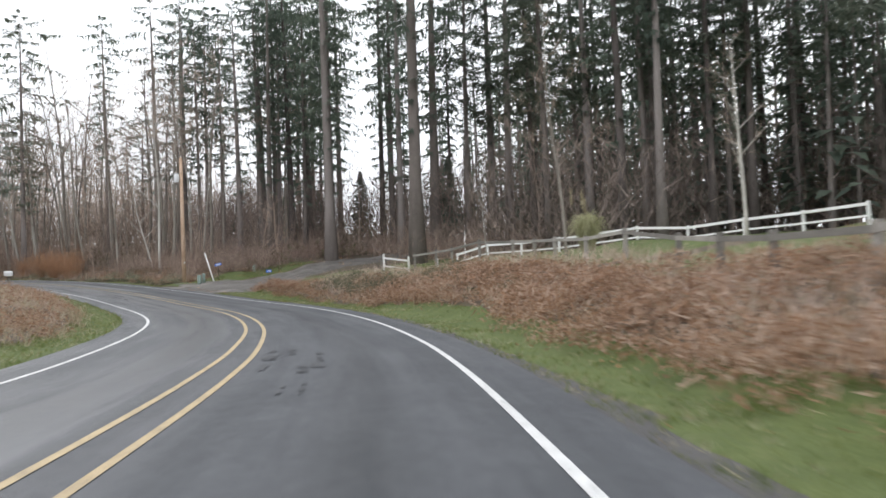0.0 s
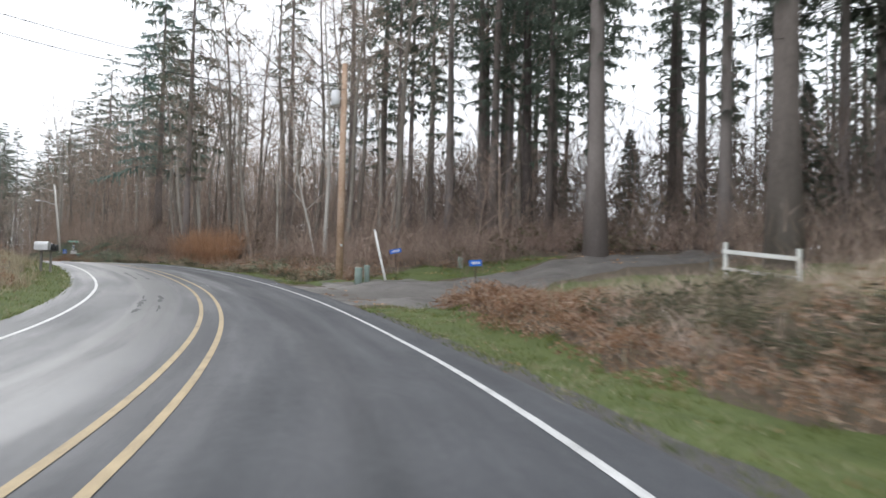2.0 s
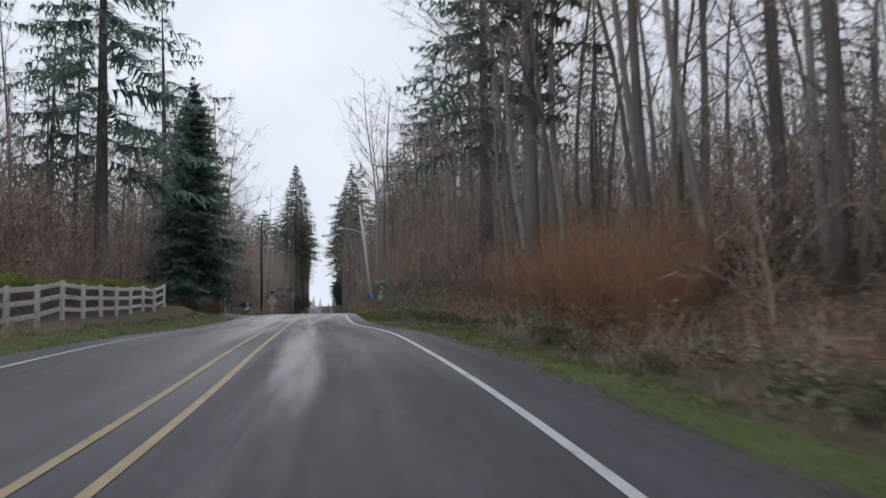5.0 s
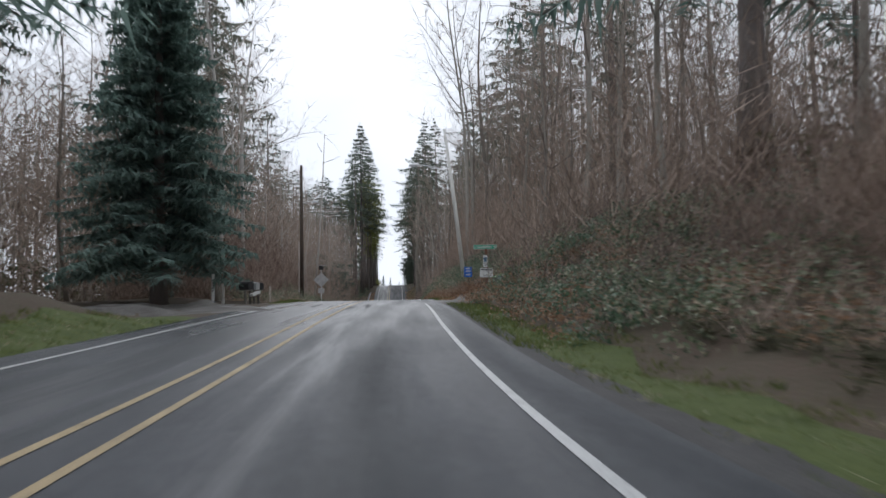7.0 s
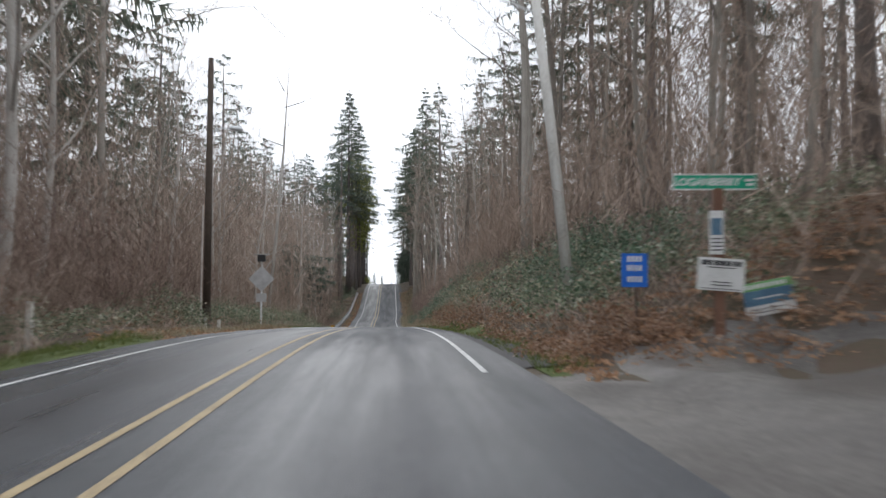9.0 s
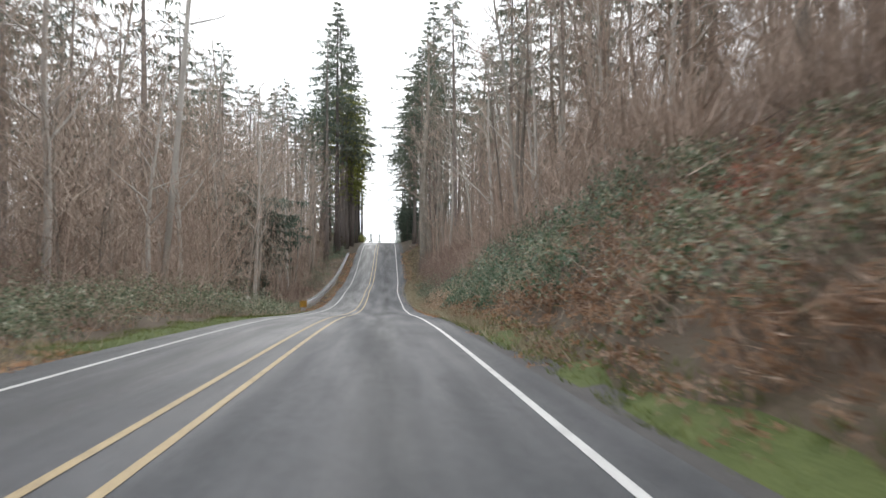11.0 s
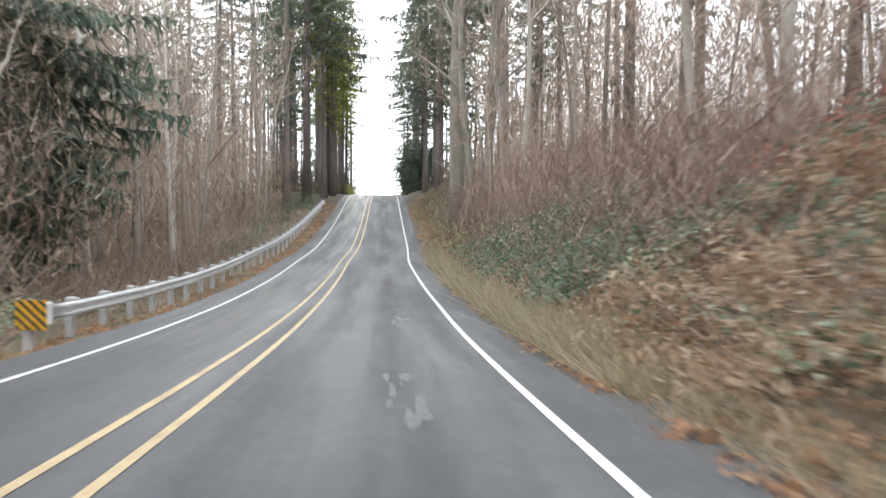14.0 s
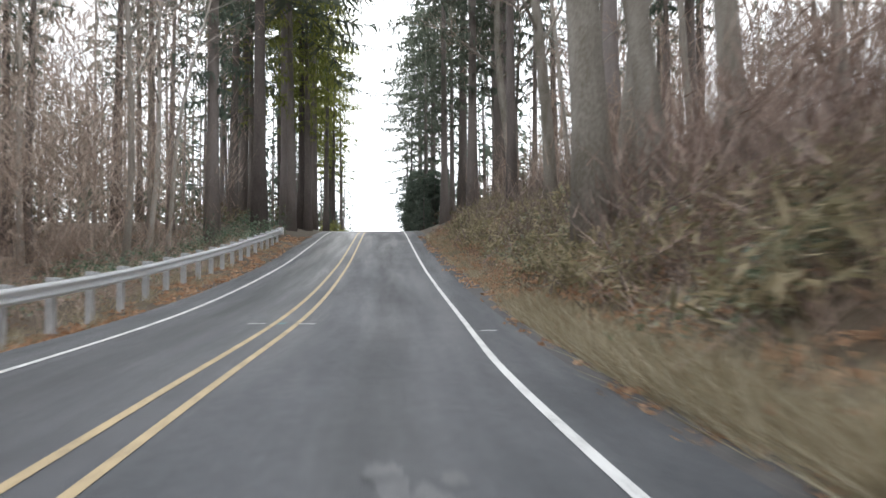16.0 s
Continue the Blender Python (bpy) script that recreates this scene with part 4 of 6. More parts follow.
grove(alders, 26, 96, 152, 9, 40, .8, 1.15, 2.0)
# right of the road along the bank
grove(alders, 84, 150, 262, 7, 26, .75, 1.15, 1.5)
grove(saplings, 50, 149, 256, 5.2, 18, .6, 1.15, 1.3)
grove(firs, 20, 160, 256, 15, 36, .7, 1.0, 4)
grove(firs, 14, 264, 340, 9.5, 28, .75, 1.0, 3)
grove(alders, 10, 266, 310, 8.5, 18, .8, 1.1, 2.4)
grove(saplings, 14, 250, 290, 7, 14, .6, 1.0, 1.6)
# left of the road
grove(alders, 18, 76, 132, -40, -15, .7, 1.0, 2.5)
grove(saplings, 50, 78, 128, -24, -12.5, .8, 1.3, 1.4)
grove(firs, 12, 90, 150, -50, -20, .7, 1.0, 4)
grove(edge_firs, 5, 112, 150, -36, -18, .6, .9, 5)
grove(alders, 58, 148, 240, -32, -12, .75, 1.15, 1.6)
grove(alders, 40, 236, 294, -30, -11, .8, 1.2, 1.9)
grove(saplings, 46, 148, 240, -24, -8.2, .6, 1.15, 1.3)
grove(edge_firs[1:], 5, 326, 400, 3.9, 8, .3, .5, 4)
grove(edge_firs[1:], 5, 330, 400, -10, -6.6, .3, .5, 4)
grove(firs, 22, 152, 258, -36, -16, .7, 1.0, 3.8)
grove(firs, 12, 256, 300, -34, -18, .75, 1.0, 3)
grove(firs, 12, 296, 340, -22, -11, .75, 1.0, 2.4)
grove(sun_tinted_firs, 7, 300, 360, -12, -7.0, .85, 1.05, 2.5)
for root in leaning + forked + open_firs + pale_alders + firs + edge_firs + sun_tinted_firs + spruces + crest_firs + alders + saplings + maples:
    for ob in (*root.children_recursive, root):
        bpy.data.objects.remove(ob)


def distant_wood():
    """Woods behind the woods: thin trunks and ragged boughs, too many to count."""
    r = np.random.default_rng(5)
    stems, boughs = Heap(), Heap()
    zones = ((190, -20, 70, 44, 70), (240, 10, 92, 58, 104), (110, 160, 340, 46, 100), (130, 60, 200, -60, -40), (110, 200, 380, -60, -38), (160, 330, 470, 6, 60), (140, 330, 470, -50, -9))
    for count, s0, s1, d0, d1 in zones:
        s, d = r.uniform(s0, s1, count), r.uniform(d0, d1, count)
        base = spot(s, d, -0.3)
        for p in base:
            h = r.uniform(20, 34)
            v, f = tube(np.stack([p, p + [r.normal(0, .4), r.normal(0, .4), h]]), [r.uniform(.14, .32), .03], 4, False)
            stems.add(v, f)
            n = 110 if d0 == 44 else 76
            u = r.uniform(0.06, 1, n) ** .8
            reach = (1.12 - u) ** 0.7 * r.uniform(2.2, 3.6)
            a = r.uniform(0, 6.28, n)
            out = np.stack([np.cos(a), np.sin(a), -r.uniform(0.1, 0.7, n)], 1)
            q = p + np.stack([0 * u, 0 * u, u * h], 1)
            mid = q + out * (reach * r.uniform(.2, .6, n))[:, None]
            wd = np.stack([-np.sin(a), np.cos(a), 0 * a], 1) * (reach * .27)[:, None]
            boughs.tris(np.stack([mid - wd * .5, mid + wd + out * .3, mid + out * (reach * .6)[:, None] + r.normal(0, .3, (n, 3))], 1))
    root = empty("distant_wood", (0, 0, 0), 0, "dense far fir wood behind the roadside trees", "woods", "", "stuff")
    child("trunks", stems.mesh("trunks", FIR_BARK), root)
    child("boughs", boughs.mesh("boughs", NEEDLES), root)


distant_wood()
# ---- undergrowth ----
def leaf_cover(name, zones, mat, label, category, leaf=(.07, .14), flat=0.6, patch=0, slim=.42, lump=0.0, lift=0.0):
    """Low growth as heaps of single leaves. zones: (s0, s1, d0, d1, heaps, width, height, leaves each)."""
    r = np.random.default_rng(sum(map(ord, name)) + len(zones))
    out = []
    for s0, s1, d0, d1, heaps, wide, tall, each in zones:
        s, d = r.uniform(s0, s1, heaps), r.uniform(d0, d1, heaps)
        if patch:
            keep = patch * rough(s, d, .55) > -.15
            s, d = s[keep], d[keep]
            heaps = len(s)
        d = verge(s, d)
        base = spot(s, d, lift - 0.05 + lump * np.maximum(0, rough(s, d, .8)))
        size = r.uniform(0.55, 1.25, heaps)
        a, u = r.uniform(0, 6.283, (heaps, each)), r.uniform(0, 1, (heaps, each))
        ring = np.sqrt(r.uniform(0, 1, (heaps, each)))
        dirn = np.stack([np.cos(a) * ring, np.sin(a) * ring, np.sqrt(1 - ring**2 * .95)], -1)
        shell = 0.55 + 0.5 * u ** 0.5
        p = base[:, None] + dirn * shell[..., None] * size[:, None, None] * np.array([wide, wide, tall])
        n = unit(dirn + r.normal(0, flat, (heaps, each, 3)))
        t1 = unit(np.cross(n, r.normal(0, 1, (heaps, each, 3))))
        t2 = np.cross(n, t1)
        l = r.uniform(*leaf, (heaps, each, 1))
        tri = np.stack([p - t1 * l * slim, p + t1 * l * slim + t2 * l * .15, p + t2 * l], -2)
        out.append(tri.reshape(-1, 3, 3))
    h = Heap()
    h.tris(np.concatenate(out))
    return tagged(new(name, h.mesh(name, mat)), label, category, "", "stuff")


def stalks(name, zones, mat, label, category, width=.012):
    """Upright blades and stems. zones: (s0, s1, d0, d1, count, low, high, lean)."""
    r = np.random.default_rng(sum(map(ord, name)) + 3 * len(zones))
    out = []
    for s0, s1, d0, d1, count, low, high, lean in zones:
        tufts = max(1, count // 9)
        ts, td = r.uniform(s0, s1, tufts), r.uniform(d0, d1, tufts)
        k = r.integers(0, tufts, count)
        s, d = ts[k] + r.normal(0, .12, count), np.clip(td[k] + r.normal(0, .12, count), min(d0, d1), max(d0, d1))
        d = verge(s, d)
        base = spot(s, d, -0.05)
        tip = base + np.c_[r.normal(0, lean, (count, 2)), np.ones(count)] * r.uniform(low, high, count)[:, None]
        a = r.uniform(0, 3.14, count)
        w = np.c_[np.cos(a), np.sin(a), 0 * a] * (width * r.uniform(.7, 1.4, count))[:, None]
        out.append(np.stack([base - w, base + w, tip], 1))
    h = Heap()
    h.tris(np.concatenate(out))
    return tagged(new(name, h.mesh(name, mat)), label, category, "", "stuff")


def turf(name, s0, s1, d0, d1, label, lift=.02):
    """A sheet of grass on the land, with a ragged outer edge."""
    sg = np.r_[s0, land_s[(land_s > s0 + .2) & (land_s < s1 - .2)], s1]
    lo, hi = min(d0, d1), max(d0, d1)
    inner = [q for q in land_d if lo + .15 < q < hi - .3]
    dl = np.array([lo, *inner, hi])
    dd = np.repeat(dl[None], len(sg), 0)
    k = -1 if d1 > 0 else 0
    dd[:, k] += .3 * rough(sg, sg * .3, 1.3)
    dd = verge(sg[:, None], dd)
    v = spot(np.repeat(sg[:, None], len(dl), 1), dd, lift)
    v[:, k, 2] -= .05
    v[:, -1 - k, 2] -= .03
    v[0, :, 2] -= .16
    v[-1, :, 2] -= .16
    n, m = dd.shape
    f = [[i * m + q, i * m + q + 1, (i + 1) * m + q + 1, (i + 1) * m + q] for i in range(n - 1) for q in range(m - 1)]
    me = mesh_from(name, v.reshape(-1, 3), f, TURF, True)
    if me.polygons[0].normal.z < 0:
        me.flip_normals()
    return tagged(new(name, me), label, "grass", "", "structure")


turf("grass_verge", S_MIN, 54.5, 2.45, 5.0, "green mown grass verge beside the road")
turf("grass_verge", 66.6, 122, 2.6, 4.0, "green mown grass verge beside the road")
turf("grass_verge", 118, 139, 2.5, 3.4, "green mown grass verge beside the road")
turf("grass_verge", 147, 196, 2.5, 3.1, "thin grass verge beside the road")
turf("grass_verge", S_MIN, 131, -5.7, -7.5, "green mown grass verge beside the road")
turf("grass_verge", 148.5, 158, -5.8, -6.9, "green mown grass verge beside the road")
turf("grass_verge", 182, 226, -5.7, -6.9, "green mown grass verge beside the road")
turf("meadow", S_MIN, 22, 8.8, 60, "bright green fenced meadow above the bank", .03)
turf("meadow", 22.1, 52, 9.0, 60, "bright green fenced meadow above the bank", .03)
turf("meadow", 52.1, 57.5, 7.0, 34, "bright green grass beside the driveway", .03)
turf("meadow", 62.6, 68, 3.4, 17, "bright green grass beside the driveway", .03)

stalks("grass", [(-4, 54, 2.4, 4.9, 26000, .05, .16, .5), (64.5, 120, 2.6, 4.4, 17000, .05, .15, .5), (118, 139, 2.45, 3.6, 5000, .06, .2, .5),
                 (148, 205, 2.5, 3.4, 10000, .06, .2, .5), (0, 128, -7.6, -5.7, 32000, .05, .17, .5), (149, 158, -7.2, -6.0, 2500, .06, .22, .5), (182, 226, -7.2, -5.75, 9000, .05, .18, .5),
                 (46, 57, 8.5, 20, 4000, .05, .2, .5), (63, 67.5, 6, 16, 5000, .05, .2, .5)], GRASS, "short green verge grass", "grass")
stalks("dry_grass", [(-4, 54, 2.45, 4.4, 6000, .04, .16, .9), (66, 120, 2.6, 4.2, 4000, .04, .14, .9), (0, 128, -7.4, -5.8, 6000, .05, .2, .8), (224, 256, 2.6, 3.4, 4000, .4, .95, .9), (192, 262, 2.6, 3.2, 8000, .08, .4, .7), (222, 248, 2.6, 3.3, 5000, .15, .6, .8), (248, 264, 2.6, 3.4, 5000, .1, .45, .8), (255, 300, 3, 5, 1500, .15, .5, .9), (180, 262, 2.6, 3.4, 6000, .1, .5, .7), (255, 300, 2.7, 3.6, 4000, .1, .4, .8), (0, 60, -12, -7, 5000, .2, .7, .5), (60, 100, -10, -7, 4000, .15, .6, .5), (0, 50, 5, 11, 5000, .2, .8, .6),
                     (66, 100, 4.4, 6, 900, .2, .6, .5), (226, 292, -8, -6.2, 3000, .1, .4, .6), (156, 184, -7.4, -5.9, 3000, .06, .3, .6)], STRAW, "bleached dry grass stems on the bank", "grass", .013)
leaf_cover("bracken", [(150, 200, 2.9, 4.3, 220, .5, .3, 46), (118, 140, 3.3, 7, 190, .6, .5, 50), (0, 62, -9, -7.4, 120, .6, .35, 40), (148.4, 152, 2.9, 5, 80, .5, .25, 50), (147.5, 151, 4.4, 14, 150, .6, .3, 54), (170, 236, 3.4, 6, 330, .6, .4, 46), (236, 262, 4.6, 7, 90, .6, .4, 46), (248, 300, 3.2, 9, 330, .7, .45, 46), (-6, 20, 3.9, 8.6, 380, .7, .45, 70), (18, 36, 4.4, 8.4, 280, .75, .45, 62), (36, 50, 4.5, 5.7, 90, .6, .4, 60), (47, 51, 5.2, 7.6, 40, .6, .4, 60), (26, 40, 4.9, 7.4, 90, .7, .8, 66), (50, 54, 5.2, 7, 40, .6, .4, 60), (66, 120, 5.3, 12, 400, .75, .55, 46), (118, 140, 6, 14, 140, .7, .6, 40),
                       (-4, 62, -16, -7.6, 420, .7, .4, 44), (60, 92, -14, -8, 150, .6, .4, 40), (150, 262, 3.9, 12, 420, .7, .5, 46), (255, 300, 4.2, 10, 160, .7, .35, 40),
                       (150, 228, -16, -7.4, 330, .8, .5, 40), (226, 300, -18, -7.4, 320, .8, .6, 40), (46, 100, 18, 34, 220, 1.0, .8, 30)],
           BRACKEN, "dead rust-brown bracken and leaf litter", "bracken", (.05, .14), .95, 0, .22, .3)
leaf_cover("leaf_litter", [(147, 151.5, 2.9, 9, 150, .5, .06, 26), (248, 300, 2.5, 4.2, 420, .4, .08, 24), (200, 250, 2.5, 4.4, 420, .4, .12, 26), (-4, 60, 2.5, 4.2, 90, .3, .03, 8), (156, 184, -7.6, -5.75, 220, .4, .05, 22), (226, 300, -7.2, -5.75, 500, .35, .05, 22), (236, 300, 2.4, 4.0, 300, .35, .06, 20), (60, 120, 5, 20, 250, .9, .08, 20), (150, 290, -20, -8, 300, .9, .1, 20), (180, 262, 2.5, 4, 240, .3, .08, 18)],
           RUSSET, "fallen rust-coloured leaves on the ground", "leaf litter", (.06, .13), .3)
leaf_cover("bramble", [(147.3, 150.5, 4.8, 15, 60, .8, .6, 60), (150, 178, 9, 20, 260, .9, .8, 46), (178, 226, 3.7, 8, 420, .8, .8, 60), (136.5, 139.5, 4.4, 12, 60, .8, .8, 60), (222, 256, 3.4, 6, 170, .7, .55, 60), (116, 139, 4.2, 13, 330, .85, .8, 62), (149, 172, 3.7, 11, 330, .85, .85, 66), (170, 262, 3.5, 9, 680, .8, .75, 60), (172, 215, 6, 13, 200, .9, .8, 50), (255, 285, 5, 10, 90, .7, .5, 50),
                       (150, 226, -11, -7.2, 240, .8, .65, 50), (226, 294, -12, -7.6, 200, .8, .75, 44), (66, 120, 5, 8, 120, .6, .5, 40), (66, 84, 4.6, 7, 60, .6, .5, 50)],
           BRAMBLE, "tangled green bramble and salal on the bank", "bramble", (.05, .12), .8, 1, .42, .4)
leaf_cover("salal_bush", [(165, 192, -10.8, -7.5, 170, .9, 1.2, 90), (192, 220, -13, -7.6, 220, 1.1, 1.5, 90), (204, 234, -11.5, -7.3, 150, .9, .75, 80), (220, 240, -15, -8, 90, .9, .6, 70), (230, 246, 4.2, 7, 70, 1.0, 1.3, 90), (148, 165, -9.6, -8, 40, .7, .6, 70), (155, 184, 3.7, 6.6, 90, .9, .9, 90), (262, 274, 3.9, 7, 40, .8, .6, 70)],
           BRAMBLE, "mounded olive-green bush at the roadside", "bush", (.05, .125), .8, 0, .36, .5)
leaf_cover("broom_bush", [(70, 118, 4.7, 5.6, 90, .4, .35, 60), (72, 82, 6.5, 9.5, 30, .8, .7, 90), (37, 46, 5.6, 7.6, 52, .7, .6, 110), (29, 37, 6.4, 8.0, 40, .7, .7, 110), (22, 30, 5.2, 7, 12, .6, .7, 90), (66, 80, 4.4, 5.6, 24, .45, .4, 80)], BROOM, "dark olive-green broom bush on the bank", "bush", (.1, .26), .9, 0, .1)
leaf_cover("distant_thicket", [(-25, 62, 48, 70, 260, 2.4, 5.0, 60), (60, 150, 26, 48, 220, 2.0, 4.0, 60), (150, 300, 18, 40, 240, 2.0, 3.6, 56), (56, 132, -36, -18, 170, 2.0, 3.4, 56), (148, 300, -46, -20, 340, 2.2, 4.6, 56), (300, 400, -20, -8, 90, 1.6, 2.2, 50),
                               (300, 400, 6, 20, 90, 1.6, 2.2, 50), (66, 128, 12, 26, 150, 1.4, 1.6, 50), (64, 100, 17, 28, 60, 1.2, 1.2, 50)],
           THICKET, "dull brown thicket under the trees", "thicket", (.16, .42), 1.2)
leaf_cover("ivy", [(118, 139, 3.6, 6, 110, .6, .5, 56), (120, 136, 5, 10, 110, .9, .7, 60), (152, 166, 4.2, 8, 150, .8, 1.0, 66), (184, 208, 3.9, 7.5, 130, 1.0, 1.2, 90), (192, 208, 3.3, 4.6, 70, .6, .6, 80), (208, 226, 4.4, 8, 70, .9, .9, 70), (226, 246, 3.5, 7, 170, .8, .85, 80), (286, 300, -10, -7.2, 50, .9, 1.3, 60), (252, 290, -10.5, -8.5, 80, .9, 1.1, 50)],
           IVY, "dark glossy ivy over the bank", "ivy", (.05, .13), .8, 0, .42, .55)


def twig_haze(name, zones, mat, label, category):
    """Bare thin twigs of a thicket, standing at all heights. zones: (s0, s1, d0, d1, count, from, to, length)."""
    r = np.random.default_rng(91)
    out = []
    for s0, s1, d0, d1, count, low, top, long in zones:
        k = count // 14
        cs, cd, ch = r.uniform(s0, s1, k), r.uniform(d0, d1, k), r.uniform(.45, 1, k) * top
        i = r.integers(0, k, count)
        z = low + (ch[i] - low) * r.uniform(0.02, 1, count) ** 1.1
        p = spot(cs[i] + r.normal(0, .5, count), cd[i] + r.normal(0, .5, count), z)
        way = unit(np.c_[r.normal(0, .45, (count, 2)), r.uniform(.35, 1.2, count)])
        L = r.uniform(.3, 1, count) * long
        w = unit(np.cross(way, r.normal(0, 1, (count, 3)))) * (r.uniform(.005, .013, count) * long)[:, None]
        out.append(np.stack([p - w, p + w, p + way * L[:, None]], 1))
    h = Heap()
    h.tris(np.concatenate(out))
    return tagged(new(name, h.mesh(name, mat)), label, category, "", "stuff")


twig_haze("twig_thicket", [(148, 230, -26, -10, 15000, 0, 7, 1.6), (228, 296, -26, -9, 22000, 0, 9, 1.6), (150, 262, 7, 22, 16000, 0, 6, 1.6), (68, 140, 8, 24, 9000, 0, 3.6, 1.5), (78, 132, -24, -11.5, 14000, 0, 6.5, 1.6), (50, 100, 19, 34, 9000, 0, 3.5, 1.6),
                           (-10, 46, 46, 62, 7000, 0, 6, 1.6), (262, 300, 6, 18, 7000, 0, 4, 1.6), (148, 245, -34, -12, 22000, 5, 19, 2.4), (150, 262, 10, 28, 18000, 5, 18, 2.4), (84, 150, 9, 34, 16000, 2, 12, 1.5), (84, 150, -34, -13, 10000, 4, 12, 2.4),
                           (245, 296, -30, -11, 9000, 4, 16, 2.4), (156, 260, 8, 22, 16000, 5, 20, 1.5), (120, 200, 5.5, 9, 5000, 1, 5, 1.8)],
          TWIG, "brown haze of bare twigs under the trees", "thicket")
# upper crowns on the left, with the light on them put into the colour
twig_haze("pale_crowns", [(192, 300, -26, -9.5, 34000, 3, 21, 1.6), (150, 196, -26, -10, 12000, 4, 18, 1.6)],
          LIT_TWIG, "haze of bare crowns beside the road, light painted into the pale twigs", "woods")
twig_haze("dark_brush", [(40, 100, 24, 44, 18000, 0, 11, 3.2), (-10, 50, 44, 62, 14000, 0, 13, 3.6), (10, 96, 58, 80, 12000, 0, 15, 4.6), (66, 150, 10, 28, 26000, 0, 9, 1.5), (76, 132, -30, -13, 12000, 0, 6.5, 1.6), (150, 262, 14, 30, 9000, 0, 8, 1.9), (250, 292, 3.8, 9, 5000, 0, 1.3, 1.5), (118, 139, 4.5, 12, 3000, 0, 1.2, 1.3), (149, 230, 4.2, 10, 5000, 0, 1.4, 1.3)],
          DARK_TWIG, "dark tangle of dead twigs deep in the wood", "thicket")
twig_haze("red_thicket", [(148, 178, -17, -8.4, 20000, 0, 5.4, 1.4), (178, 206, -18, -12, 4000, 0, 3.4, 1.4), (224, 262, 4.4, 8.5, 14000, 0, 3.0, 1.3), (236, 264, -13, -8.2, 7000, 0, 1.5, 1.0), (66, 84, 6.5, 20, 9000, 0, 2.1, 1.1), (50, 66, 22, 34, 8000, 0, 2.0, 1.1), (63.5, 72, 11, 22, 5000, 0, 1.8, 1.0), (100, 112, 8, 18, 3000, 0, 2, 1.1), (98, 122, 6, 14, 5000, 0, 3, 1.4)],
          RED_TWIG, "dense red-brown leafless thicket beside the road", "thicket")
twig_haze("far_twigs", [(150, 262, 26, 44, 11000, 3, 24, 4.6), (148, 296, -46, -28, 11000, 3, 22, 4.6), (84, 150, 28, 44, 8000, 1, 12, 4.6), (84, 150, -46, -28, 7000, 3, 18, 4.6), (238, 330, -46, -20, 13000, 0, 26, 4.6), (262, 330, 14, 36, 8000, 0, 24, 4.6)],
          TWIG, "far haze of bare crowns behind the trees", "woods")
leaf_cover("withered_fern", [(206, 226, 3.3, 6.6, 230, .6, .55, 60), (226, 238, 3.0, 4.8, 60, .5, .35, 46), (206, 226, 3.0, 4.2, 70, .5, .4, 50)],
           FERN, "pale withered ferns on the bank", "fern", (.07, .2), .9, 0, .2, .4)
leaf_cover("fern_bank", [(250, 292, 3.7, 8.5, 430, .75, .6, 60), (240, 262, 4.6, 7, 80, .7, .5, 60)], FROND, "olive-brown sword ferns drooping down the bank", "fern", (.18, .5), .8, 0, .1, .4)
leaf_cover("bracken_clump", [(-6, 20, 4.2, 8.4, 140, .65, .7, 60), (18, 36, 4.6, 7.6, 120, .65, .75, 60), (44, 53, 5, 7.0, 60, .55, .5, 60), (166, 188, 3.5, 7.5, 140, .6, .7, 60), (66, 84, 4.6, 8, 50, .6, .7, 50), (-4, 60, -10, -7.6, 60, .6, .6, 50), (222, 262, 4.0, 6.5, 70, .6, .6, 50)],
           BRACKEN, "tall clumps of dead orange-brown bracken", "bracken", (.15, .4), .7, 0, .07)
leaf_cover("red_brush", [(207, 213, 4.6, 7.5, 40, .6, .9, 60), (219, 234, 6.0, 10, 110, .8, 1.1, 56), (178, 190, 5.5, 8, 24, .6, .7, 50)], SCARLET, "dull red leafy brush among the brambles", "brush", (.05, .11), 1.0)
stalks("dead_stems", [(-4, 52, 5, 11, 9000, .3, .9, .7), (66, 120, 5.4, 9, 2500, .3, 1.1, .6), (118, 139, 4.5, 10, 3500, .3, 1.0, .8), (149, 262, 3.7, 9, 16000, .3, 1.1, .9), (150, 228, -13, -7.2, 7000, .3, 1.1, .7), (226, 292, -12, -7.4, 5000, .3, 1.0, .8), (-4, 62, -14, -7.6, 5000, .2, .7, .6)],
       TWIG, "bare brown stems standing in the undergrowth", "stems", .01)


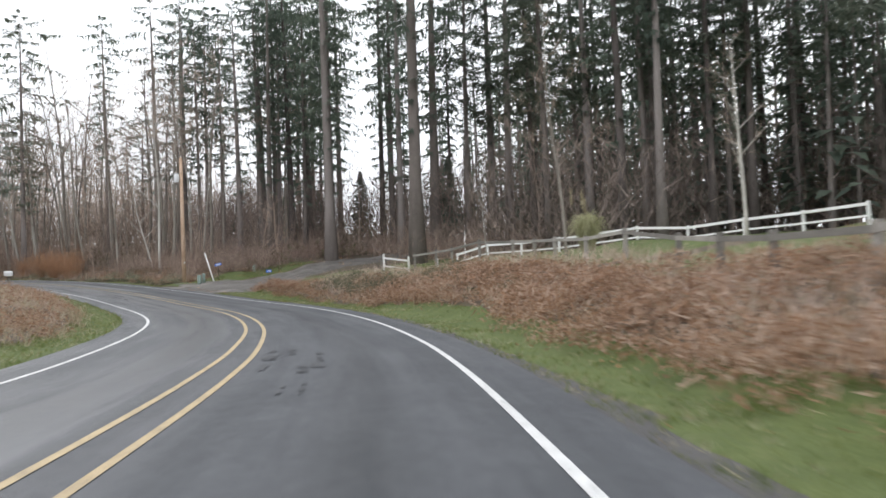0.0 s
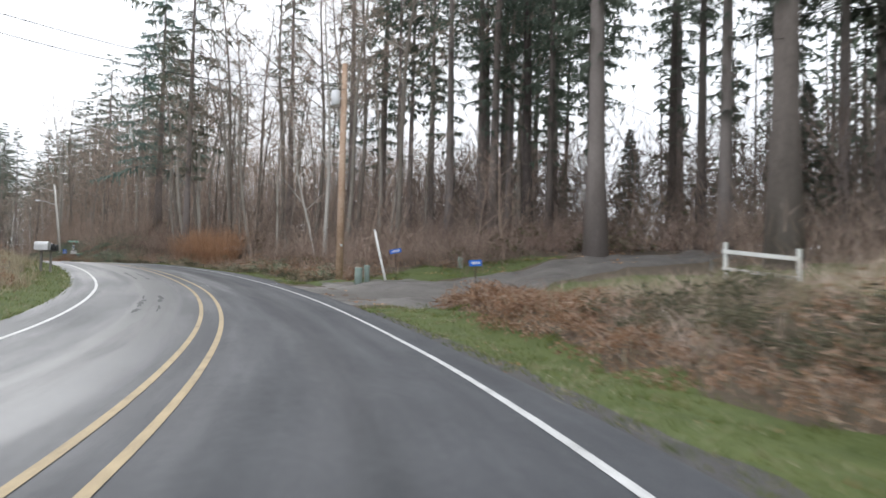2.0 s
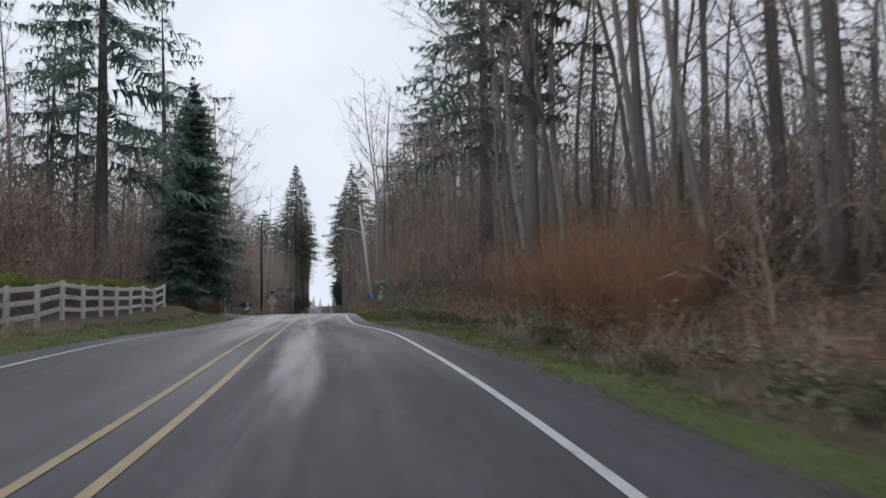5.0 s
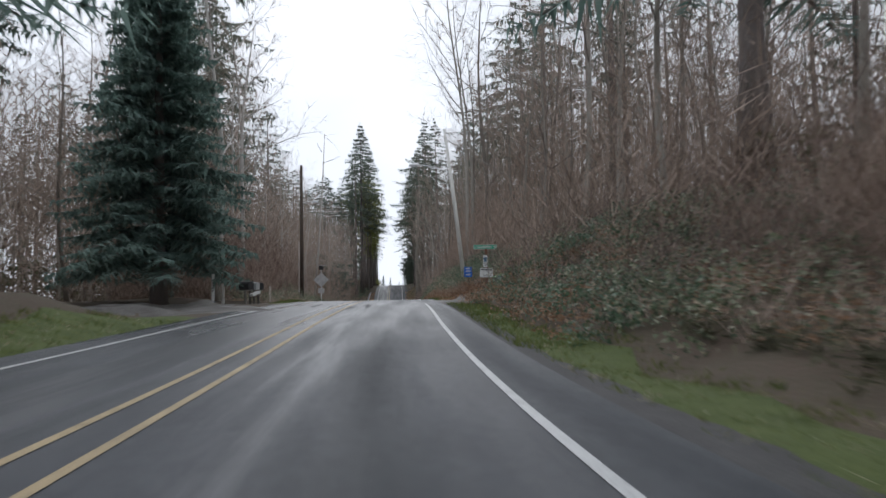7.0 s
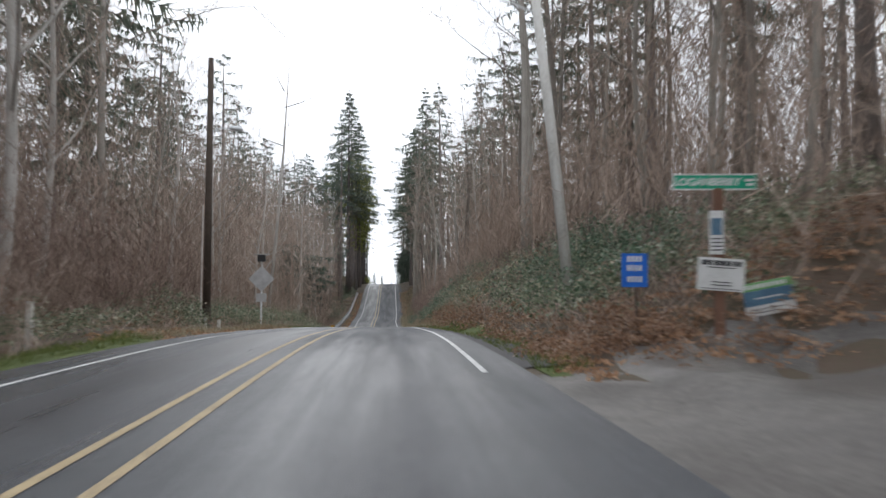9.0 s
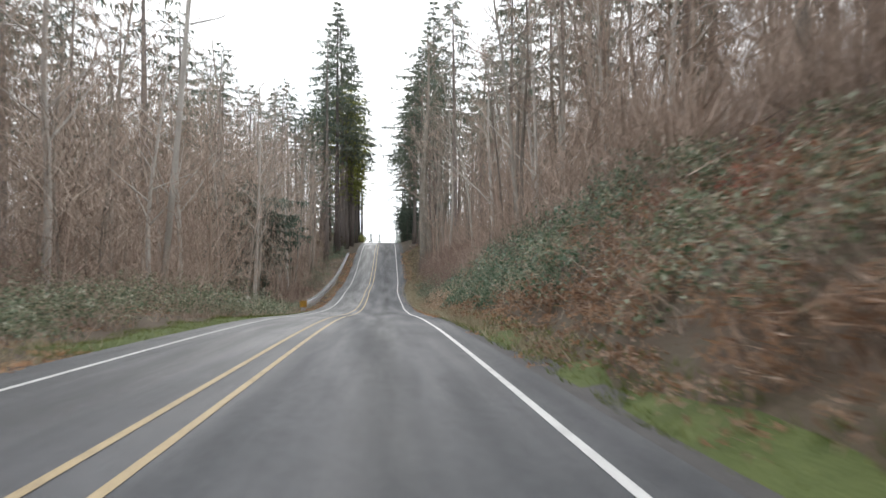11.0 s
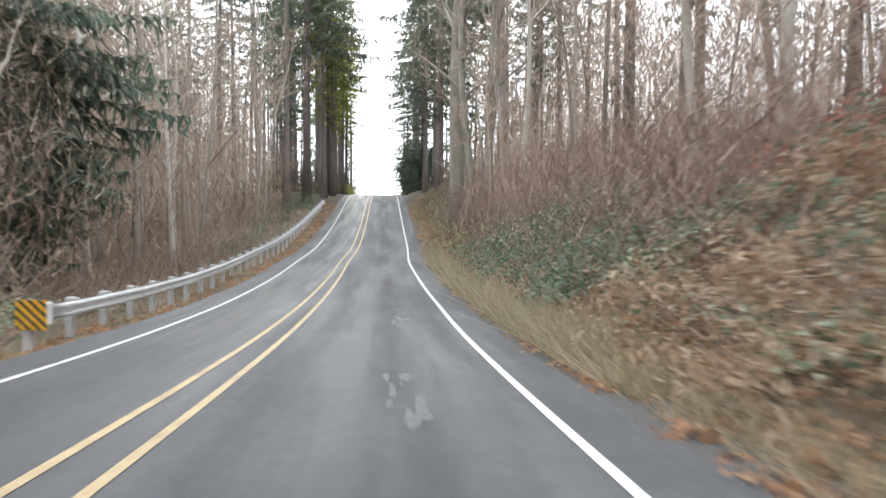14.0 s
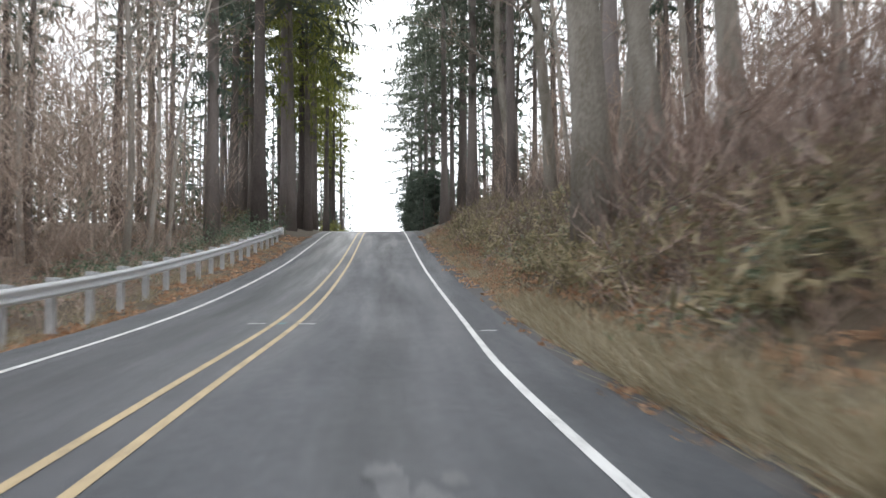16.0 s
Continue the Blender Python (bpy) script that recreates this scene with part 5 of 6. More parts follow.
def shrub_kind(name, seed, tall, wide, count, mat, label, group, fine=5):
    """A leafless shrub: many thin stems fanning up from one foot, and finer twigs."""
    r = np.random.default_rng(seed)
    stems, twigs = Heap(), Heap()
    for k in range(count):
        a, q = r.uniform(0, 6.28), r.uniform(0, 1) ** .6
        L = tall * r.uniform(.6, 1.1)
        out = np.array([math.cos(a) * q * wide, math.sin(a) * q * wide, L])
        foot = np.array([math.cos(a), math.sin(a), 0]) * q * wide * .35
        mid = foot + out * .5 + r.normal(0, .06, 3) * L
        tip = foot + out + r.normal(0, .1, 3) * L
        w = np.array([math.sin(a), -math.cos(a), 0]) * .014
        stems.tris(np.stack([np.stack([foot - w, foot + w, mid]), np.stack([mid - w * .7, mid + w * .7, tip])]))
        g = r.uniform(.2, 1, fine)
        b0 = foot + (mid - foot) * np.minimum(g * 2, 1)[:, None] + (tip - mid) * np.maximum(g * 2 - 1, 0)[:, None]
        d3 = unit(out + r.normal(0, .5 * tall, (fine, 3)))
        w3 = unit(r.normal(0, 1, (fine, 3))) * .009
        twigs.tris(np.stack([b0 - w3, b0 + w3, b0 + d3 * (L * r.uniform(.15, .4, fine))[:, None]], 1))
    root = empty(name, (0, 0, -200), 0, label, "shrub", group)
    tagged(child("stem_clump", stems.mesh("stem_clump", mat), root), kind="stuff")
    tagged(child("twig_haze", twigs.mesh("twig_haze", mat), root), kind="stuff")
    return root


russet = [shrub_kind("russet_shrub", 140 + k, 2.7, 1.35, 240, RUSSET, "dense leafless shrub of orange-brown twigs", "russet shrubs") for k in range(2)]
brown = [shrub_kind("brown_shrub", 150 + k, 2.4, 1.2, 90, TWIG, "leafless brown thicket shrub", "thicket shrubs") for k in range(2)]
for s, d, z in ((91.6, 7.0, .85), (93, 8.2, 1.0), (94.4, 6.7, 1.0), (96, 7.8, 1.05), (97.6, 6.6, 1.0), (99.4, 7.6, .95), (101.4, 6.8, .85), (95.4, 9.2, 1.0), (103, 8.0, .8)):
    plant(russet[int(rng.integers(2))], s, d, z * .95, None, -.05)
for count, s0, s1, d0, d1, lo, hi in ((30, 67, 85, 6.5, 16, .5, .9), (26, 98, 122, 6, 16, .6, 1.1), (26, 52, 100, 19, 32, .7, 1.3), (30, 174, 206, 5.2, 11, .7, 1.2), (44, 150, 226, -16, -8.3, .7, 1.3), (34, 78, 128, -20, -12, .8, 1.5),
                                     (16, 226, 292, -16, -9, .6, 1.1), (14, 206, 260, 5, 10, .6, 1.0), (22, 118, 150, 8, 20, .7, 1.3), (14, 0, 40, 44, 60, .8, 1.4)):
    for _ in range(count):
        s, d = rng.uniform(s0, s1), rng.uniform(d0, d1)
        if not (50 < s < 66 and d < 24):
            plant(brown[int(rng.integers(2))], s, d, rng.uniform(lo, hi), None, -.05)
for root in russet + brown:
    for ob in (*root.children_recursive, root):
        bpy.data.objects.remove(ob)
# ---- things beside the road ----
def at_side(s, d, h=0.0, turn=0.0):
    """Pose of a thing on the land: x to the driver's right, y ahead."""
    return Matrix.LocRotScale(Vector(spot(s, d, h)), Euler((0, 0, radians(heading(s) + turn))), None)


def thing(name, s, d, label, category, group="", turn=0.0, h=0.0):
    ob = empty(name, (0, 0, 0), 0, label, category, group)
    ob.matrix_world = at_side(s, d, h, turn)
    return ob


def round_part(name, points, radii, mat, parent, label="", sides=12):
    v, f = tube(points, radii, sides)
    return child(name, mesh_from(name, v, f, mat, sides > 8), parent, label)


def block(name, dims, mat, parent, label="", m=None, bevel=.006):
    bm = bmesh.new()
    box(bm, *dims, m, bevel)
    return part(name, bm, mat, parent, label)


def bars(name, parent, mat, x0, x1, rows, y, tilt=None):
    """Plain bars in place of writing: rows of (bottom, top, from, to)."""
    bm = bmesh.new()
    for z0, z1, a, b in rows:
        box(bm, x0 + (x1 - x0) * a, x0 + (x1 - x0) * b, y - .003, y, z0, z1, tilt)
    return part(name, bm, mat, parent)


# post-and-rail fence of grey boards along the top of the bank
def rail_fence(name, places, heights, rails, post_r, mat, label, group, foot=.3, square=True):
    fence = thing(name, *places[0], label, "fence", group)
    inv = fence.matrix_world.inverted()
    tops = []
    for (s, d), h in zip(places, heights):
        p = inv @ Vector(spot(s, d))
        bm = bmesh.new()
        box(bm, p.x - post_r, p.x + post_r, p.y - post_r, p.y + post_r, p.z - foot, p.z + h, None, .008)
        part("post", bm, mat, fence)
        tops.append(p)
    for a, b, ha, hb in zip(tops, tops[1:], heights, heights[1:]):
        for k, (frac, half) in enumerate(rails):
            p, q = a + Vector((0, 0, ha * frac)), b + Vector((0, 0, hb * frac))
            run = q - p
            m = Matrix.Translation((p + q) / 2) @ run.to_track_quat("Y", "Z").to_matrix().to_4x4()
            off = m @ Matrix.Translation((-post_r - .012, 0, 0))
            bm = bmesh.new()
            box(bm, -.018, .018, -run.length / 2 - .06, run.length / 2 + .06, -half, half, off, .004)
            part("rail", bm, mat, fence)
    return fence


rail_fence("rail_fence", [(4, 7.6), (7, 7.5), (10, 7.5), (12.6, 7.6), (15, 8.1), (18.6, 9.3), (22.9, 10.2), (25.6, 10.3), (28, 10.4), (30.2, 10.8), (32.6, 11.2), (36, 11.5), (39.2, 11.8), (41.2, 12.0), (44, 12.2)],
           [1.0, 1.05, 1.0, 1.05, 1.05, 1.0, 1.0, .95, 1.0, .95, 1.0, 1.2, 1.25, 1.25, 1.3], [(.86, .06)], .07, FENCE_WOOD, "weathered grey post-and-rail fence along the bank", "meadow fences")
rail_fence("paddock_fence", [(26, 24.5), (29, 24.9), (31, 23.8), (33, 22.5), (35, 21.2), (38.4, 18.8), (40.9, 18.1), (43.9, 17.8), (46.4, 17.2)], [.95] * 9, [(.86, .07), (.3, .05)], .06, WHITE_PAINT,
           "white painted paddock fence across the meadow", "meadow fences")
rail_fence("gate_panel", [(50.2, 15.8), (53.0, 15.6)], [1.35, 1.35], [(.76, .07), (.3, .06)], .055, WHITE_PAINT, "short white painted fence panel beside the driveway", "meadow fences")


def leaning_board(s, d):
    b = thing("leaning_board", s, d, "white board leaning on the fence", "board", "", 60)
    m = Matrix.Rotation(radians(28), 4, "Y")
    block("board", (-.07, .07, -.015, .015, -.05, 2.2), WHITE_PAINT, b, "", m)


leaning_board(37.4, 11.5)
for s, d in ((47.6, 16.4), (54.6, 16.5)):
    p = thing("fence_post", s, d, "short pale wooden post in the grass", "post", "lone posts")
    block("post", (-.05, .05, -.05, .05, -.3, .8), WHITE_PAINT if s < 50 else FENCE_WOOD, p)


def pampas(s, d):
    """A tussock of arching straw-coloured blades with a few plumes."""
    r = np.random.default_rng(77)
    root = thing("pampas_grass", s, d, "tall straw-coloured pampas grass tussock", "ornamental grass")
    root.scale = (1.3, 1.3, 1.2)
    blades, plumes = Heap(), Heap()
    n = 900
    a, L = r.uniform(0, 6.28, n), r.uniform(.9, 1.7, n)
    out = np.stack([np.cos(a), np.sin(a)], 1) * r.uniform(.1, .85, n)[:, None]
    p0 = np.c_[out * .25, np.zeros(n)]
    p1 = np.c_[out * .6, L * .85]
    p2 = np.c_[out * 1.25, L * r.uniform(.35, 1.0, n)]
    w = np.stack([-np.sin(a), np.cos(a), 0 * a], 1) * .012
    blades.tris(np.stack([p0 - w, p0 + w, p1], 1))
    blades.tris(np.stack([p1 - w, p1 + w, p2], 1))
    for k in range(4):
        q = np.array([r.normal(0, .16), r.normal(0, .16), r.uniform(1.2, 1.9)])
        m = 80
        u = r.uniform(0, 1, m)
        b = q + np.stack([0 * u, 0 * u, u * .55], 1)
        plumes.tris(np.stack([b, b + [0, 0, .05], b + r.normal(0, .045, (m, 3)) + [0, 0, .12]], 1))
    tagged(child("blade_tuft", blades.mesh("blade_tuft", PAMPAS), root), kind="stuff")
    tagged(child("plume_tuft", plumes.mesh("plume_tuft", STRAW), root), kind="stuff")


pampas(29.2, 12.8)


# utility pole with a transformer can
def utility_pole(s, d, tall, label, mat, r0=.17, lean=0.0):
    pole = thing("utility_pole", s, d, label, "utility pole", "roadside poles")
    round_part("shaft", [(0, 0, -.5), (lean * .5, 0, tall / 2), (lean, 0, tall)], [r0, r0 * .88, r0 * .72], mat, pole, "", 14)
    return pole


pole_a = utility_pole(66.1, 5.4, 10.6, "weathered brown wooden utility pole beside the driveway", POLE_WOOD, .18)
round_part("transformer", [(-.42, 0, 8.5), (-.42, 0, 8.55), (-.42, 0, 9.2), (-.42, 0, 9.27)], [.17, .21, .21, .12], STEEL, pole_a, "grey steel transformer can", 14)
block("bracket", (-.42, 0, -.03, .03, 8.85, 8.93), STEEL, pole_a)
round_part("insulator", [(0, 0, 10.6), (0, 0, 10.68), (0, 0, 10.8)], [.03, .06, .03], GREY_POLE, pole_a, "", 8)
block("tag", (-.05, .05, -.2, -.175, 1.7, 1.82), STEEL, pole_a, "small metal number plate")


def overhead_wire():
    """A service wire that sags from the pole across the road to a pole back among the trees."""
    far = utility_pole(47, -21, 10.0, "weathered wooden utility pole back from the road", DARK_POLE, .16)
    a, b = Vector(spot(66.1, 5.4, 9.6)), far.matrix_world @ Vector((0, 0, 9.7))
    wire = empty("overhead_wire", a, 0, "black service wire slung across the road", "wire")
    for k, (drop, side) in enumerate(((1.5, 0.0), (1.9, .12))):
        t = np.linspace(0, 1, 25)
        p = np.array([tuple((b - a) * float(u) + Vector((side, 0, -.25 * k - 4 * drop * float(u) * (1 - float(u))))) for u in t])
        round_part("strand", p, np.full(25, .016), BLACK_TIN, wire, "", 5)


overhead_wire()


def wire_fence(s0, s1, d, label):
    """Thin rails strung between posts, with a small white plate on the end post."""
    fence = thing("field_fence", s0, d, label, "fence", "roadside fences")
    inv = fence.matrix_world.inverted()
    ends = [Vector(over_road(s, d, 0)) for s in np.linspace(s0, s1, 4)]
    for p in ends:
        q = inv @ p
        block("post", (q.x - .045, q.x + .045, q.y - .045, q.y + .045, -.35, q.z + .95), FENCE_WOOD, fence)
    for h in (.05, .27, .5, .72, .9):
        round_part("rail", [tuple(inv @ (p + Vector((0, 0, h)))) for p in ends], [.017] * 4, POST_STEEL, fence, "", 6)
    q = inv @ ends[-1]
    block("plate", (q.x - .16, q.x + .16, q.y - .062, q.y - .05, q.z + .86, q.z + 1.06), WHITE_PAINT, fence, "small white metal plate")


wire_fence(213.0, 224.6, -10.0, "thin steel-railed field fence in the brambles")


def pedestal(s, d, r, tall, cap):
    p = thing("utility_pedestal", s, d, "pale green cable pedestal in the grass", "pedestal", "cable pedestals")
    round_part("body", [(0, 0, -.1), (0, 0, tall - .1), (0, 0, tall - .06)], [r, r, r * .98], PEDESTAL, p, "", 16)
    round_part("cap", [(0, 0, tall - .07), (0, 0, tall - .02), (0, 0, tall)], [r * cap, r * cap, r * .8], PEDESTAL, p, "", 16)


pedestal(63.0, 5.2, .17, .8, 1.06)
pedestal(63.1, 5.62, .12, .9, 1.04)
pedestal(66.4, 12.2, .14, .6, 1.05)
stake = thing("marker_pipe", 63.5, 6.75, "leaning white plastic marker pipe in the grass", "marker")
round_part("pipe", [(0, 0, -.2), (-.08, .75, 1.2), (-.1, 1.45, 2.4)], [.05, .05, .05], WHITE_PAINT, stake, "", 10)
round_part("cap", [(-.1, 1.45, 2.4), (-.1, 1.47, 2.46)], [.056, .05], WHITE_PAINT, stake, "", 10)


def number_sign(s, d, h, wide, high, label, tilt, rows, turn=0.0):
    """A small blue sheet on a thin post, its figures as bars."""
    sign = thing("blue_sign", s, d, label, "sign", "blue plates", turn)
    m = Matrix.Translation((0, -.03, h)) @ Matrix.Rotation(radians(tilt), 4, "Y")
    round_part("post", [(.06, 0, -.2), (0, 0, h + high * .3)], [.018, .018], DARK_POLE, sign, "", 8)
    block("plate", (-wide / 2, wide / 2, -.006, .006, -high / 2, high / 2), SIGN_BLUE, sign, "", m, .003)
    bars("figures", sign, WHITE_PAINT, -wide / 2, wide / 2, [(a * high, b * high, c, e) for a, b, c, e in rows], -.0075, m)


ONE_ROW = [(-.2, .24, .2 + .14 * k, .3 + .14 * k) for k in range(5)]
number_sign(64.1, 7.4, 1.3, .55, .2, "tilted blue plate with pale figures beside the driveway", -12, ONE_ROW, -12)
number_sign(51.2, 5.3, 1.15, .36, .18, "small blue plate with pale figures in the bracken", -4, ONE_ROW, -10)


# mailboxes
def letter_box(parent, name, x, y, z, wide, deep, high, mat, label=""):
    """A mailbox with an arched top, its door and flag."""
    bm = bmesh.new()
    prof = [(-wide / 2, 0), (wide / 2, 0), (wide / 2, high * .55)]
    prof += [(math.cos(a) * wide / 2, high * .55 + math.sin(a) * high * .45) for a in (math.pi * k / 8 for k in range(1, 8))]
    prof += [(-wide / 2, high * .55)]
    for sgn in (0, 1):
        vs = [bm.verts.new((x + px, y + (sgn - .5) * deep, z + pz)) for px, pz in prof]
        if sgn == 0:
            first = vs
    n = len(prof)
    for k in range(n):
        bm.faces.new((first[k], first[(k + 1) % n], vs[(k + 1) % n], vs[k]))
    bm.faces.new(first[::-1])
    bm.faces.new(vs)
    bmesh.ops.recalc_face_normals(bm, faces=bm.faces)
    b = part(name, bm, mat, parent, label)
    block("door", (x - wide * .46, x + wide * .46, y - deep / 2 - .012, y - deep / 2 - .002, z + .01, z + high * .8), mat, b)
    return b


def mailbox_stand(s, d, turn, boxes, width, top, label, posts):
    st = thing("mailbox_stand", s, d, label, "mailbox", "mailbox stands", turn)
    block("plank", (-width / 2, width / 2, -.12, .12, top - .04, top), FENCE_WOOD, st)
    for x in posts:
        block("post", (x - .045, x + .045, -.045, .045, -.3, top - .042), FENCE_WOOD, st)
    for x, wide, deep, high, mat, label2 in boxes:
        letter_box(st, "mailbox", x, 0, top + .002, wide, deep, high, mat, label2)
    return st


mailbox_stand(68.6, -7.1, 70, [(-.55, .34, .55, .36, TIN, "grey tin mailbox"), (.05, .3, .5, .3, BLACK_TIN, "black mailbox"), (.5, .28, .5, .28, BLACK_TIN, "black mailbox")], 1.6, .95,
              "row of mailboxes on a wooden stand in the grass", (-.6, .5))
stand_b = mailbox_stand(144.7, -7.15, 64, [(-.52, .46, .6, .42, BLACK_TIN, "large black mailbox"), (.12, .3, .5, .38, TIN, "pale grey mailbox"), (.48, .26, .5, .36, BLACK_TIN, "black mailbox")], 1.6, .72,
                        "row of mailboxes on wooden posts beside the gravel", (-.6, -.2, .15, .5))
block("paper_tube", (-.3, .35, -.34, -.14, .46, .6), WHITE_PAINT, stand_b, "white newspaper tube hanging askew", Matrix.Rotation(radians(-14), 4, "Y"))
for s, d, h, mat, label in ((154, -7.8, 1.0, GREY_POLE, "weathered wooden post in the grass"), (143.2, -8.3, 1.1, GREY_POLE, "weathered wooden post in the grass"), (142.0, -8.5, 1.55, WHITE_PAINT, "white marker post with dark figures beside the gravel"),
                            (168.5, -7.4, .5, GREY_POLE, "short wooden stump post"), (169.2, -7.0, .45, GREY_POLE, "short wooden stump post")):
    p = thing("wooden_post", s, d, label, "post", "lone posts")
    block("post", (-.06, .06, -.06, .06, -.3, h), mat, p)
    if mat is WHITE_PAINT:
        block("cap", (-.066, .066, -.066, .066, h - .02, h + .02), WHITE_PAINT, p)
        bars("figures", p, INK, -.045, .045, [(.75 + .12 * k, .83 + .12 * k, .1, .9) for k in range(5)], -.062)
        block("band", (-.064, .064, -.064, .064, .02, .26), SIGN_SLATE, p, "faded blue painted band")


# white three-rail fence with the hedge behind it
rail_fence("three_rail_fence", [(80.6 + 2.5 * k, -9.1) for k in range(17)], [1.28] * 17, [(.9, .075), (.58, .075), (.24, .075)], .065, WHITE_PAINT, "white painted three-rail fence before a clipped hedge", "roadside fences")
leaf_cover("hedge", [(79, 121, -10.3, -9.8, 620, .42, .3, 56)], HEDGE, "clipped yellow-green hedge behind the white fence", "hedge", (.05, .1), .6, 0, .42, 0, 1.05)
# bushes on the rise, their sunlight painted in by the same needle colour
leaf_cover("sunlit_bush", [(334, 378, -8.4, -5.9, 46, .9, 2.0, 90)], SUN_TINTED_NEEDLES, "bushes with sunlight painted into their yellow-green leaves at the top of the rise", "bush", (.1, .2), .8)
twig_haze("hedge_stems", [(79, 121, -10.4, -9.9, 9000, 0, 1.45, .7)], DARK_TWIG, "dark bare stems under the clipped hedge", "hedge")

# street lamp on a leaning pole
lamp_b = utility_pole(155.8, 4.9, 10.6, "leaning grey wooden pole with a street lamp", GREY_POLE, .15, -1.25)


def lamp_arm(pole, x, z, reach, lift, mat):
    t = np.linspace(0, 1, 8)
    round_part("arm", np.stack([x - reach * t, 0 * t, z + lift * np.sin(t * 1.57)], 1), np.full(8, .03), STEEL, pole, "", 8)
    h = x - reach
    round_part("lamp_head", [(h + .1, 0, z + lift), (h - .05, 0, z + lift + .02), (h - .4, 0, z + lift), (h - .62, 0, z + lift - .03)], [.05, .1, .13, .05], STEEL, pole, "grey cobra lamp head", 10)
    round_part("lens", [(h - .3, 0, z + lift - .1), (h - .3, 0, z + lift - .17)], [.12, .05], GLASS_HEAD, pole, "pale glass lens", 10)


lamp_arm(lamp_b, -.88, 7.6, 2.2, .55, STEEL)
pole_c = utility_pole(170.4, -7.8, 12.0, "dark tarred utility pole with a street lamp", DARK_POLE, .17)
round_part("arm", [(0, 0, 8.7), (.5, 0, 8.85), (.9, 0, 8.85)], [.03, .03, .03], STEEL, pole_c, "", 8)
round_part("lamp_head", [(.85, 0, 8.85), (1.0, 0, 8.87), (1.3, 0, 8.83), (1.45, 0, 8.8)], [.05, .1, .12, .05], STEEL, pole_c, "pale cobra lamp head", 10)
round_part("conduit", [(-.24, -.06, -.1), (-.22, -.06, 5.4)], [.03, .03], GREY_POLE, pole_c, "pale cable conduit", 8)
snag = thing("dead_tree", 204.8, -10.6, "thin bare grey dead trunk", "dead tree")
round_part("trunk", [(0, 0, -.4), (.75, 0, 8), (1.3, .2, 16), (1.7, .3, 24)], [.17, .14, .1, .03], PALE_BARK, snag, "", 9)
for k, (z, L, a) in enumerate(((14, 2.2, .5), (16.5, 2.8, 3.4), (18, 1.8, 1.4), (20, 2.4, .1), (21.5, 1.5, 4.4))):
    round_part("branch", [(1.3, .2, z), (1.3 + math.cos(a) * L * .6, .2 + math.sin(a) * L * .6, z + .5), (1.3 + math.cos(a) * L, .2 + math.sin(a) * L, z + 1.0)], [.05, .035, .012], ALDER_BARK, snag, "", 5)

# back of a diamond sign
dia = thing("warning_sign", 181.2, -7.2, "grey back of a diamond road sign on a steel post", "road sign")
block("post", (-.045, .045, -.045, .045, -.3, 4.0), STEEL, dia)
block("panel", (-.53, .53, -.052, -.048, -.53, .53), SIGN_BACK, dia, "", Matrix.Translation((0, 0, 2.75)) @ Matrix.Rotation(radians(45), 4, "Y"), .001)
block("plate", (-.3, .3, -.054, -.05, 1.4, 1.9), SIGN_BACK, dia, "", None, .001)
block("flasher", (-.22, .22, -.2, .1, 3.75, 4.15), BLACK_TIN, dia, "dark flasher box")
block("solar_panel", (-.42, .42, -.25, .25, 4.16, 4.2), SIGN_BACK, dia, "small solar panel")


# the cluster of signs at the gravel lane
def text_part(name, words, size, x, y, z, mat, parent, bold=.012):
    cu = bpy.data.curves.new(name, "FONT")
    cu.body, cu.size, cu.align_x, cu.align_y, cu.extrude, cu.offset = words, size, "CENTER", "CENTER", .002, bold
    tmp = bpy.data.objects.new(name, cu)
    scene.collection.objects.link(tmp)
    me = bpy.data.meshes.new_from_object(tmp.evaluated_get(bpy.context.evaluated_depsgraph_get()))
    bpy.data.objects.remove(tmp)
    me.materials.clear()
    me.materials.append(mat)
    ob = child(name, me, parent)
    ob.matrix_basis = pose(x, y, z, 90, 0, 0)
    return ob


lane_sign = thing("street_sign", 148.3, 5.42, "green street name sign on a brown wooden post", "street sign", "", -6)
dz = float(.1 - rise(148.3, 5.42))
block("post", (-.07, .07, -.07, .07, -.3, dz + 2.78), BROWN_POST, lane_sign)
block("name_plate", (-.72, .62, -.012, -.006, dz + 2.76, dz + 3.02), SIGN_GREEN, lane_sign, "green name plate with white letters", None, .002)
text_part("letters", "LOGANBERRY", .165, -.17, -.014, dz + 2.885, WHITE_PAINT, lane_sign, .004)
bm = bmesh.new()
for q in ((-.72, .62, dz + 3.0, dz + 3.02), (-.72, .62, dz + 2.76, dz + 2.78), (-.72, -.705, dz + 2.78, dz + 3.0), (.605, .62, dz + 2.78, dz + 3.0)):
    box(bm, q[0], q[1], -.0145, -.0125, q[2], q[3])
part("border", bm, WHITE_PAINT, lane_sign)
bars("suffix", lane_sign, WHITE_PAINT, .43, .57, [(dz + 2.9, dz + 2.94, 0, 1), (dz + 2.83, dz + 2.87, .2, 1)], -.0135)
notice = thing("notice_plate", 148.3, 5.42, "narrow white notice with a blue emblem on the post", "sign", "", -6)
block("plate", (-.17, .06, -.085, -.075, dz + 1.72, dz + 2.42), WHITE_PAINT, notice, "", None, .002)
block("emblem", (-.14, .03, -.089, -.087, dz + 2.03, dz + 2.3), SIGN_SLATE, notice, "dark blue emblem", None, 0)
bars("writing", notice, INK, -.14, .03, [(dz + 1.78 + .06 * k, dz + 1.8 + .06 * k, 0, 1) for k in range(4)], -.0865)
